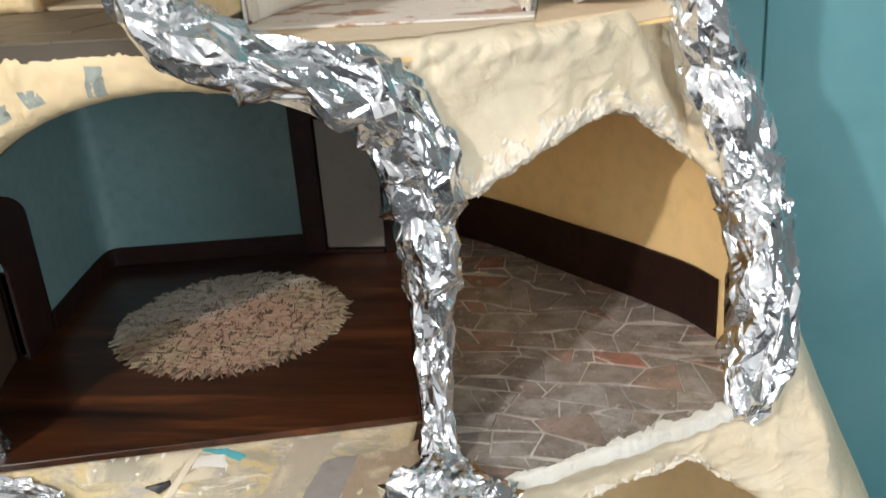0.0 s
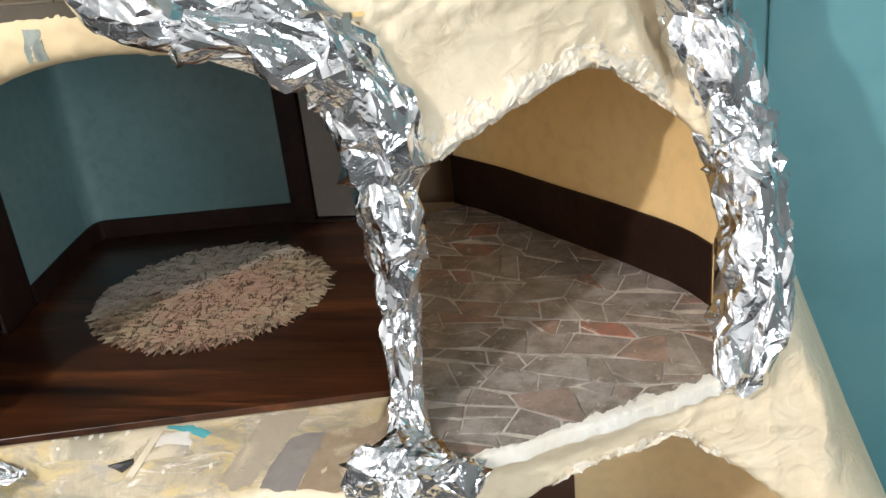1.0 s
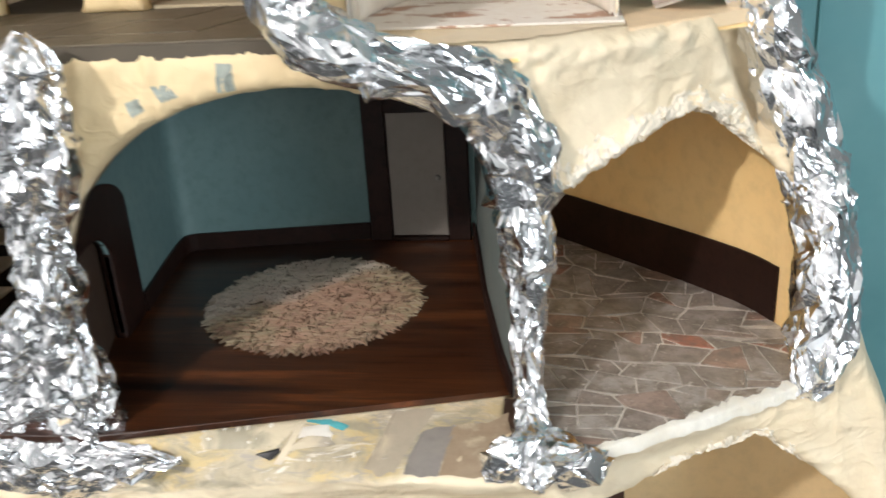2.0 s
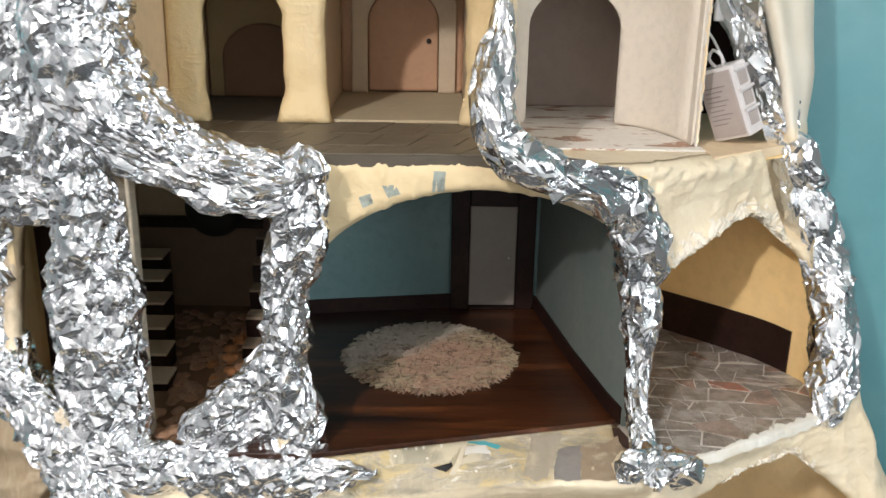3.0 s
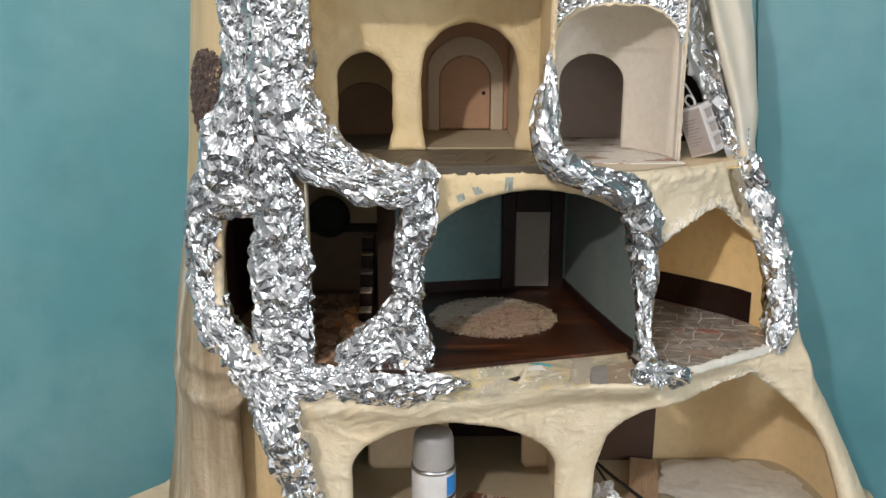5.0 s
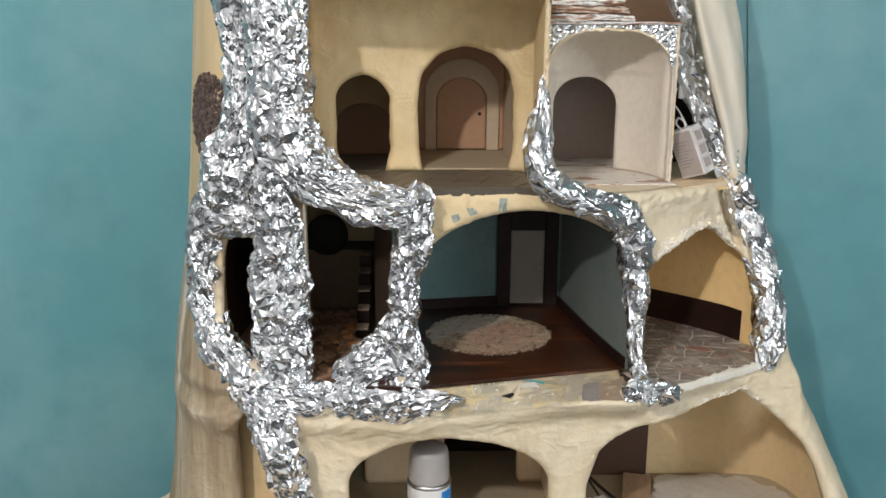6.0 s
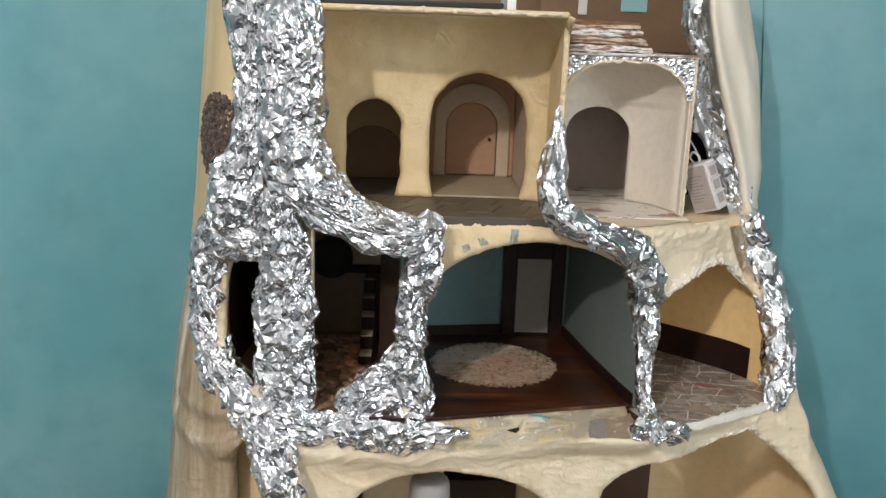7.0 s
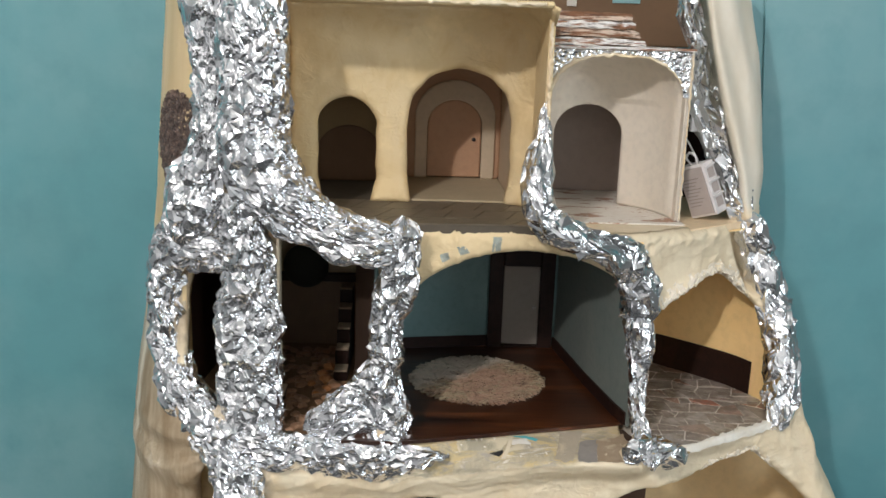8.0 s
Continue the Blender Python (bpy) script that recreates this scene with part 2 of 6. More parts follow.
def plain(name, col, rough=0.5, metal=0.0, vary=0.12, scale=40.0):
    m, nt, b, v = start_mat(name, rough, metal)
    n = noise_tex(nt, v, scale, 4)
    c = mix_col(nt, step_fac(nt, n, 0.4, 0.75), col, tuple(x * (1 - vary) for x in col))
    nt.links.new(c, b.inputs["Base Color"])
    return m


CREAM = make_cloth_plaster("cream_paint_over_cloth", (0.78, 0.665, 0.475), (0.66, 0.54, 0.365), (0.75, 0.60, 0.385), 1.335)
add_smears(CREAM, (0.50, 0.405, 0.28), (0.46, 0.39, 0.265))
CREAM_BASE = make_cloth_plaster("cream_painted_board", (0.78, 0.66, 0.48), (0.68, 0.56, 0.40), (0.76, 0.58, 0.35))
PLASTER = make_cloth_plaster("yellowish_cream_plaster", (0.71, 0.545, 0.295), (0.66, 0.485, 0.245), (0.72, 0.57, 0.34))
CLOTH = make_cloth_plaster("pale_cream_cloth", (0.80, 0.72, 0.60), (0.62, 0.55, 0.43), (0.74, 0.66, 0.50))
CREAM_WALL = painted("cream_wall_paint", (0.80, 0.62, 0.40), (0.76, 0.56, 0.34), 0.7, 9, 70, 0.3, 0.003)
OCHRE_WALL = painted("ochre_wall_paint", (0.94, 0.65, 0.288), (0.94, 0.68, 0.345), 0.7, 12, 60, 0.35, 0.003)
LOWER_OCHRE = painted("dull_yellow_wall_paint", (0.80, 0.60, 0.33), (0.79, 0.57, 0.29), 0.7, 9, 60, 0.3, 0.003)
WHITE_WALL = painted("white_wall_paint", (0.74, 0.67, 0.57), (0.71, 0.61, 0.49), 0.65, 8, 80, 0.25, 0.003)
TEAL_WALL = painted("teal_room_paint", (0.125, 0.345, 0.373), (0.23, 0.42, 0.434), 0.5, 1.9, 9, 0.12, 0.004, 0.9)
TEAL_PALE = painted("pale_teal_paint", (0.30, 0.50, 0.52), (0.26, 0.46, 0.48), 0.4, 6, 30)
PALE_WALL = painted("grey_wall_paint", (0.34, 0.34, 0.34), (0.30, 0.30, 0.31), 0.7, 2, 20)
SOUTH_WALL = painted("white_wall_emulsion", (0.66, 0.65, 0.64), (0.62, 0.61, 0.60), 0.7, 2, 20)
TEAL_DOLL = painted("grey_teal_paint", (0.13, 0.220, 0.220), (0.18, 0.265, 0.255), 0.6, 7, 90, 0.2, 0.001, 1.0)
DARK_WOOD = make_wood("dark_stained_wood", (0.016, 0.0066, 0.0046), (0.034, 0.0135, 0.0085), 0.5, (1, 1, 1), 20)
DARK_WOOD.node_tree.nodes["Principled BSDF"].inputs["Specular IOR Level"].default_value = 0.22
FLOOR_WOOD = make_wood("glossy_brown_wood", (0.013, 0.0046, 0.0026), (0.165, 0.050, 0.015), 0.30, (0.22, 3.0, 1), 12, 0.14)
BROWN_CARD = painted("brown_painted_card", (0.20, 0.115, 0.06), (0.16, 0.09, 0.05), 0.7, 7, 50)
SLAB = painted("dark_stone_slabs", (0.125, 0.10, 0.07), (0.17, 0.138, 0.095), 0.5, 45, 120, 0.35, 0.001, 1.0, None, 0.3)
JOINT_DARK = plain("dark_joints", (0.098, 0.079, 0.056), 0.8)
PALE_FLOOR = painted("tan_floor_paint", (0.46, 0.38, 0.25), (0.40, 0.33, 0.22), 0.7, 20, 90)
DOOR_TAN = painted("pinkish_tan_door_card", (0.50, 0.29, 0.17), (0.46, 0.27, 0.16), 0.6, 16, 90)
# off-white door at the back of its room; the shade is in this colour
DOOR_SHADED_WHITE = painted("shaded_off_white_door_card", (0.27, 0.23, 0.195), (0.24, 0.20, 0.17), 0.6, 16, 90)
PANEL_BROWN = painted("brown_panel_paint", (0.22, 0.145, 0.09), (0.13, 0.08, 0.05), 0.6, 14, 90)
MAUVE_WALL = painted("mauve_grey_wall_paint", (0.40, 0.315, 0.27), (0.36, 0.28, 0.235), 0.7, 10, 80)
SHEET_GREY = painted("dull_pale_sheet", (0.60, 0.55, 0.48), (0.72, 0.67, 0.58), 0.28, 20, 90)
SIDE_GREY = painted("grey_green_wall_paint", (0.145, 0.172, 0.158), (0.185, 0.195, 0.17), 0.6, 7, 90, 0.2, 0.001, 1.0)
RED_BROWN = painted("dark_reddish_brown_paint", (0.085, 0.040, 0.022), (0.055, 0.025, 0.016), 0.55, 14, 70, 0.3, 0.002)
UMBER = painted("dark_umber_paint", (0.075, 0.043, 0.027), (0.045, 0.026, 0.018), 0.6, 16, 80, 0.3, 0.002)
# cream of the left room's back wall, with its shade painted into the colour
DIMMED_CREAM = painted("shade_dimmed_cream_paint", (0.46, 0.36, 0.225), (0.36, 0.27, 0.16), 0.75, 9, 60, 0.3, 0.002)
TREAD = painted("scuffed_tread_paint", (0.42, 0.33, 0.23), (0.20, 0.13, 0.08), 0.6, 60, 140, 0.2, 0.001, 1.0)
WHITE_CARD = painted("white_card_edge", (0.76, 0.72, 0.65), (0.62, 0.55, 0.46), 0.7, 40, 120, 0.3, 0.001)
TRIM_PALE = painted("pale_door_surround", (0.58, 0.46, 0.32), (0.54, 0.42, 0.29), 0.6, 16, 90)
FOIL = make_foil("crumpled_foil")
STONE = make_stone("stone_tiles")
GROUT = painted("chalky_grout", (0.66, 0.60, 0.52), (0.20, 0.165, 0.135), 0.85, 22, 120, 0.3, 0.001, 1.0)
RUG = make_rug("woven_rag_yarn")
RUG_BACK = painted("rug_backing_cloth", (0.16, 0.115, 0.07), (0.10, 0.07, 0.045), 0.9, 60, 200, 0.4, 0.001)
PLASTER_WHITE = painted("white_filler", (0.82, 0.78, 0.69), (0.70, 0.62, 0.48), 0.7, 40, 140, 0.5, 0.003)
PAPER_GREY = painted("grey_paper_patch", (0.29, 0.26, 0.235), (0.36, 0.32, 0.27), 0.35, 26, 120)
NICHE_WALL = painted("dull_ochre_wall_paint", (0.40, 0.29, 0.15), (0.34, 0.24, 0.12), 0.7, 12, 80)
PAPER_OLIVE = painted("olive_paper_patch", (0.34, 0.30, 0.21), (0.52, 0.46, 0.35), 0.6, 30, 120)
PAPER_PALE = painted("pale_paper_strip", (0.60, 0.54, 0.46), (0.48, 0.42, 0.35), 0.6, 40, 120)
PAPER_BROWN = painted("brown_paper_patch", (0.36, 0.26, 0.17), (0.46, 0.36, 0.25), 0.6, 26, 120)
PAPER_TAN = painted("tan_paper_patch", (0.47, 0.40, 0.30), (0.42, 0.345, 0.25), 0.4, 22, 110)
for patch_paint in (PAPER_GREY, PAPER_OLIVE, PAPER_PALE, PAPER_BROWN, PAPER_TAN):
    add_overpaint(patch_paint, (0.70, 0.60, 0.42), 0.50, 0.62)
TEAL_DAB = plain("teal_paint_dab", (0.10, 0.42, 0.45), 0.5)
GREY_DAB = plain("grey_blue_paint_dab", (0.36, 0.39, 0.34), 0.5, 0, 0.45, 90)
BLACK = plain("black_plastic", (0.012, 0.011, 0.011), 0.4)
DISC_DARK = plain("dull_dark_green_paint", (0.016, 0.018, 0.014), 0.75)
GREY_PLASTIC = plain("grey_plastic_cap", (0.40, 0.38, 0.36), 0.35)
CAN_WHITE = plain("white_label_print", (0.72, 0.71, 0.70), 0.35)
CAN_BLUE = plain("blue_label_print", (0.02, 0.26, 0.72), 0.35)
CAN_DARK = plain("dark_label_print", (0.03, 0.03, 0.05), 0.35)
STEEL = plain("steel", (0.6, 0.6, 0.6), 0.3, 1.0)
CLEAR_WHITE = plain("milky_plastic", (0.72, 0.68, 0.66), 0.3)
LABEL_GREY = plain("printed_grey", (0.44, 0.375, 0.34), 0.6)
PRINT_GREY = plain("faded_print", (0.25, 0.21, 0.19), 0.6)
WIRE_WHITE = plain("clear_cord", (0.66, 0.64, 0.60), 0.3)
BARK_WHITE = make_bark("white_bark", (0.82, 0.79, 0.75), (0.30, 0.15, 0.085))
PEELING = make_peeling("peeling_white_paint")
BARK_BROWN = make_bark("brown_bark", (0.60, 0.47, 0.37), (0.22, 0.10, 0.05))
WOOD_TAN = make_wood("bare_pine", (0.42, 0.27, 0.16), (0.60, 0.42, 0.27), 0.6, (1, 0.15, 1), 40)
GRANULE = painted("dark_brown_granules", (0.030, 0.017, 0.013), (0.26, 0.18, 0.145), 0.45, 130, 300, 0.5, 0.002, 1.0)
PEBBLE = painted("earthy_pebbles", (0.26, 0.18, 0.12), (0.42, 0.21, 0.11), 0.5, 60, 160, 0.5, 0.001, 1.0, None, 0.5)
ORANGE_STONE = painted("orange_brown_stone", (0.50, 0.21, 0.07), (0.28, 0.13, 0.06), 0.5, 70, 160, 0.5, 0.001, 1.0)
PAPER_WHITE = plain("white_paper", (0.80, 0.79, 0.77), 0.7)
CEILING_WHITE = painted("white_ceiling_paint", (0.66, 0.65, 0.63), (0.62, 0.61, 0.59), 0.8, 2, 20)
FLOORBOARD = make_wood("grey_floorboards", (0.035, 0.035, 0.035), (0.085, 0.085, 0.083), 0.4, (0.3, 3, 1), 5)
GLOW = bpy.data.materials.new("lamp_glow")
GLOW.use_nodes = True
GLOW.node_tree.nodes["Principled BSDF"].inputs["Emission Color"].default_value = (1.0, 0.93, 0.82, 1)
GLOW.node_tree.nodes["Principled BSDF"].inputs["Emission Strength"].default_value = 12.0

# ---- mesh helpers ----


def mesh_object(name, verts, faces, material, smooth=True):
    me = bpy.data.meshes.new(name)
    me.from_pydata([tuple(v) for v in verts], [], faces)
    me.validate()
    if smooth:
        me.polygons.foreach_set("use_smooth", [True] * len(me.polygons))
    me.materials.append(material)
    return new(name, me)


def under(ob, parent, label=""):
    ob.parent = parent
    return tagged(ob, label) if label else ob


def part(name, bm, material, parent, label="", smooth=False):
    bmesh.ops.recalc_face_normals(bm, faces=bm.faces)
    if smooth:
        for e in bm.edges:
            if len(e.link_faces) == 2 and e.calc_face_angle(0.0) > 0.8:
                e.smooth = False
    me = bpy.data.meshes.new(name)
    bm.to_mesh(me)
    bm.free()
    if smooth:
        me.polygons.foreach_set("use_smooth", [True] * len(me.polygons))
    me.materials.append(material)
    ob = new(name, me)
    if parent is not None:
        ob.parent = parent
    return tagged(ob, label) if label else ob


def box_bm(x0, x1, y0, y1, z0, z1, bevel=0.0, seg=2):
    bm = bmesh.new()
    bmesh.ops.create_cube(bm, size=1)
    for v in bm.verts:
        v.co = Vector((x0 if v.co.x < 0 else x1, y0 if v.co.y < 0 else y1, z0 if v.co.z < 0 else z1))
    if bevel:
        bmesh.ops.bevel(bm, geom=bm.edges[:], offset=bevel, segments=seg, affect="EDGES", profile=0.6)
    return bm


def prism_bm(poly, z0, z1, bevel=0.0):
    """A flat plate with the outline poly (x, y)."""
    bm = bmesh.new()
    low = [bm.verts.new((x, y, z0)) for x, y in poly]
    top = [bm.verts.new((x, y, z1)) for x, y in poly]
    bm.faces.new(low[::-1])
    bm.faces.new(top)
    for i in range(len(poly)):
        j = (i + 1) % len(poly)
        bm.faces.new((low[i], low[j], top[j], top[i]))
    if bevel:
        edges = [e for e in bm.edges if all(v.co.z > (z0 + z1) / 2 for v in e.verts)]
        bmesh.ops.bevel(bm, geom=edges, offset=bevel, segments=1, affect="EDGES")
    return bm


def smoothstep(a, b, x):
    t = min(max((x - a) / (b - a), 0.0), 1.0)
    return t * t * (3 - 2 * t)


def curve_value(stops, x):
    """Piecewise smooth value from (position, value) stops."""
    if x <= stops[0][0]:
        return stops[0][1]
    for (a, va), (b, vb) in zip(stops, stops[1:]):
        if x <= b:
            return va + (vb - va) * (x - a) / (b - a)
    return stops[-1][1]


def spline(points, step):
    """A smooth curve through points of any dimension, sampled about every step metres of its first three numbers."""
    pts = [np.array(p, float) for p in points]
    pts = [2 * pts[0] - pts[1]] + pts + [2 * pts[-1] - pts[-2]]
    out = []
    for a, b, c, d in zip(pts, pts[1:], pts[2:], pts[3:]):
        n = max(2, int(np.linalg.norm((c - b)[:3]) / step))
        for k in range(n):
            t = k / n
            out.append(0.5 * ((2 * b) + (c - a) * t + (2 * a - 5 * b + 4 * c - d) * t * t + (3 * b - a - 3 * c + d) * t ** 3))
    out.append(pts[-2])
    return out


def sheet(name, field, bounds, step, depth, thick, material):
    """A standing sheet: the part of bounds (x0, x1, z0, z1) where field(x, z) > 0, its front at y = depth(x, z, field),
    cut cleanly along the line where the field is 0, with a back and a rim."""
    x0, x1, z0, z1 = bounds
    nx, nz = int(round((x1 - x0) / step)), int(round((z1 - z0) / step))
    xs = [x0 + (x1 - x0) * i / nx for i in range(nx + 1)]
    zs = [z0 + (z1 - z0) * j / nz for j in range(nz + 1)]
    val = [[field(x, z) for z in zs] for x in xs]
    verts, index, faces = [], {}, []

    def vert(key, x, z, f):
        if key not in index:
            index[key] = len(verts)
            verts.append((x, depth(x, z, max(f, 0.0)), z))
        return index[key]

    for i in range(nx):
        for j in range(nz):
            ring = ((i, j), (i + 1, j), (i + 1, j + 1), (i, j + 1))
            if all(val[a][b] <= 0 for a, b in ring):
                continue
            face = []
            for k in range(4):
                (a, b), (c, d) = ring[k], ring[(k + 1) % 4]
                fa, fc = val[a][b], val[c][d]
                if fa > 0:
                    face.append(vert((a, b), xs[a], zs[b], fa))
                if (fa > 0) != (fc > 0):
                    t = fa / (fa - fc)
                    key = tuple(sorted(((a, b), (c, d))))
                    face.append(vert(key, xs[a] + (xs[c] - xs[a]) * t, zs[b] + (zs[d] - zs[b]) * t, 0.0))
            if len(face) > 2:
                faces.append(tuple(face))
    n = len(verts)
    count = {}
    for f in faces:
        for a, b in zip(f, f[1:] + f[:1]):
            count[(a, b)] = count.get((a, b), 0) + 1
    rim = [(a, b) for a, b in count if (b, a) not in count]
    verts += [(x, y + thick, z) for x, y, z in verts]
    faces += [tuple(n + v for v in f[::-1]) for f in faces]
    faces += [(b, a, n + a, n + b) for a, b in rim]
    ob = mesh_object(name, verts, faces, material)
    return ob


def box_field(x, z, x0, x1, z0, z1):
    return min(x - x0, x1 - x, z - z0, z1 - z)


def arch_hole(x, z, x0, x1, z0, spring, top):
    """Positive inside an opening with upright sides and a round or flattened head."""
    cx, r = (x0 + x1) / 2, (x1 - x0) / 2
    if z < spring:
        return min(x - x0, x1 - x, z - z0)
    e = (top - spring) / r
    d = math.hypot(x - cx, (z - spring) / e)
    return (r - d) * min(1.0, e * 1.2)


def standing_wall_bm(plan, z0, z1, thick, side=1.0):
    """A wall along the plan points (x, y), thickened to one side."""
    bm = bmesh.new()
    rows = []
    for i, p in enumerate(plan):
        a, b = plan[max(i - 1, 0)], plan[min(i + 1, len(plan) - 1)]
        d = Vector((b[0] - a[0], b[1] - a[1])).normalized()
        nrm = Vector((-d.y, d.x)) * side * thick
        z1i = z1[i] if isinstance(z1, (list, tuple)) else z1
        rows.append([bm.verts.new(c) for c in ((p[0], p[1], z0), (p[0], p[1], z1i), (p[0] + nrm.x, p[1] + nrm.y, z1i), (p[0] + nrm.x, p[1] + nrm.y, z0))])
    for r, s in zip(rows, rows[1:]):
        for k in range(4):
            bm.faces.new((r[k], r[(k + 1) % 4], s[(k + 1) % 4], s[k]))
    bm.faces.new(rows[0])
    bm.faces.new(rows[-1][::-1])
    return bm


def tube(name, points, radius, material, parent=None, sides=8, label=""):
    """A cord along points; radius may vary as the fourth number."""
    line = spline(points, 0.006)
    verts, faces = [], []
    for i, p in enumerate(line):
        d = Vector(line[min(i + 1, len(line) - 1)][:3]) - Vector(line[max(i - 1, 0)][:3])
        d.normalize()
        u = d.cross(Vector((0.13, -0.9, 0.4))).normalized()
        w = d.cross(u)
        r = p[3] if len(p) > 3 else radius
        for k in range(sides):
            a = 2 * math.pi * k / sides
            verts.append(Vector(p[:3]) + (u * math.cos(a) + w * math.sin(a)) * r)
    for i in range(len(line) - 1):
        for k in range(sides):
            a, b = i * sides + k, i * sides + (k + 1) % sides
            faces.append((a, b, b + sides, a + sides))
    faces.append(tuple(range(sides))[::-1])
    faces.append(tuple((len(line) - 1) * sides + k for k in range(sides)))
    ob = mesh_object(name, verts, faces, material)
    return under(ob, parent, label) if parent else ob


def crumple(p, nrm, seed, size, height, tilt):
    """Push points along their normals into flat, tilted facets of about the given size, as foil creases."""
    rng = np.random.default_rng(seed)
    lo, hi = p.min(0) - size, p.max(0) + size
    span = np.maximum(((hi - lo) / size).astype(int) + 1, 1)
    cell = np.stack(np.meshgrid(*[np.arange(s) for s in span], indexing="ij"), -1).reshape(-1, 3)
    seeds = lo + (cell + rng.random(cell.shape)) * size
    off = rng.normal(0, 1, len(seeds)) * height
    grad = rng.normal(0, 1, (len(seeds), 3)) * tilt
    table = np.arange(len(seeds)).reshape(span)
    ip = ((p - lo) / size).astype(int)
    best, which = np.full(len(p), 1e9), np.zeros(len(p), int)
    for dx in (-1, 0, 1):
        for dy in (-1, 0, 1):
            for dz in (-1, 0, 1):
                q = np.clip(ip + (dx, dy, dz), 0, span - 1)
                s = table[q[:, 0], q[:, 1], q[:, 2]]
                d = ((p - seeds[s]) ** 2).sum(1)
                m = d < best
                best[m], which[m] = d[m], s[m]
    h = off[which] + ((p - seeds[which]) * grad[which]).sum(1)
    return p + nrm * np.clip(h, -3 * height, 3 * height)[:, None]


def foil_rope(name, points, parent, seed, cell=0.0104, long=1.45):
    """Foil squeezed round a core: points are x, y, z, half width, half depth. A coarse net of creases, broken up twice more."""
    rng = np.random.default_rng(seed)
    pitch = cell * long
    line = spline(points, pitch)
    n = len(line)
    wid = max(p[3] + p[4] for p in line)
    sides = max(9, int(math.pi * wid / cell))
    size = min(1.0, wid / 0.06)
    p, nrm, tris = [], [], []
    for i, q in enumerate(line):
        d = Vector(line[min(i + 1, n - 1)][:3]) - Vector(line[max(i - 1, 0)][:3])
        d.normalize()
        u = d.cross(Vector((0, -1, 0))).normalized()
        w = u.cross(d).normalized()
        end = min(i, n - 1 - i) * pitch
        cap = 0.45 + 0.55 * min(1.0, end / 0.014)
        for k in range(sides):
            a = 2 * math.pi * (k + 0.5 * (i % 2) + rng.uniform(-0.36, 0.36)) / sides
            out = (u * (math.cos(a) / q[3]) + w * (math.sin(a) / q[4])).normalized()
            c = Vector(q[:3]) + (u * (math.cos(a) * q[3]) + w * (math.sin(a) * q[4])) * cap
            lump = noise.noise(c * 26 + Vector((seed, 0, 0))) * 0.0085 * size
            lump -= abs(noise.noise(c * 62 + Vector((0, seed, 3)))) * 0.0090 * size - 0.0016
            c = c + out * (lump + rng.normal(0, 0.25 * cell) * size) + d * rng.uniform(-0.40, 0.40) * pitch
            p.append(c[:])
            nrm.append(out[:])
    for i in range(n - 1):
        for k in range(sides):
            a, b = i * sides + k, i * sides + (k + 1) % sides
            c, e = a + sides, b + sides
            if i % 2:
                tris += [(a, b, e), (a, e, c)] if rng.random() < 0.8 else [(a, b, c), (b, e, c)]
            else:
                tris += [(a, b, c), (b, e, c)] if rng.random() < 0.8 else [(a, b, e), (a, e, c)]
    for row, tip in ((0, line[0]), (n - 1, line[-1])):
        t = len(p)
        p.append(tuple(tip[:3]))
        nrm.append((0, -1, 0))
        for k in range(sides):
            a, b = row * sides + k, row * sides + (k + 1) % sides
            tris.append((b, a, t) if row == 0 else (a, b, t))
    p, nrm, tris = np.array(p), np.array(nrm), np.array(tris)
    for amp in (0.163 * cell, 0.058 * cell):
        e = np.sort(np.concatenate([tris[:, [0, 1]], tris[:, [1, 2]], tris[:, [2, 0]]]), 1)
        edges, where = np.unique(e, axis=0, return_inverse=True)
        where = where.reshape(3, -1) + len(p)
        # some stretches stay in broad flat facets, others are broken up small
        mid = (p[edges[:, 0]] + p[edges[:, 1]]) / 2
        wild = 0.5 + 0.5 * np.sin(mid[:, 0] * 130 + seed) * np.sin(mid[:, 2] * 110 + 2.1 * seed) + 0.25 * np.sin(mid[:, 1] * 170 + mid[:, 2] * 60)
        flat = rng.random(len(edges)) < 0.50 - 0.25 * wild
        move = np.where(flat, 0.0, rng.normal(0, amp, len(edges)) * (0.45 + 0.9 * wild))
        t = rng.uniform(0.38, 0.62, (len(edges), 1))
        mid_n = nrm[edges[:, 0]] + nrm[edges[:, 1]]
        mid_n /= np.maximum(np.linalg.norm(mid_n, axis=1, keepdims=True), 1e-6)
        mid = p[edges[:, 0]] * t + p[edges[:, 1]] * (1 - t) + mid_n * move[:, None]
        p, nrm = np.concatenate([p, mid]), np.concatenate([nrm, mid_n])
        a, b, c = tris.T
        ab, bc, ca = where
        tris = np.concatenate([np.stack(s, 1) for s in ((a, ab, ca), (ab, b, bc), (ca, bc, c), (ab, bc, ca))])
    ob = mesh_object(name, p.tolist(), tris.tolist(), FOIL, smooth=False)
    if parent is not None:
        ob.parent = parent
    return ob


def empty(name, loc=(0, 0, 0)):
    e = new(name)
    e.empty_display_size = 0.05
    return e

# ---- the room that the model house stands in ----


def room_wall(name, bm, label, material=TEAL_WALL):
    ob = part(name, bm, material, None)
    return tagged(ob, label, "wall", kind="structure")


ALCOVE_X0, ALCOVE_X1, ALCOVE_Y = -0.530, 0.400, 0.50
room_wall("wall_north_west", box_bm(ROOM_X0, ALCOVE_X0, WALL_Y, ALCOVE_Y + 0.1, 0, ROOM_H, 0.006), "teal painted plaster wall beside the alcove")
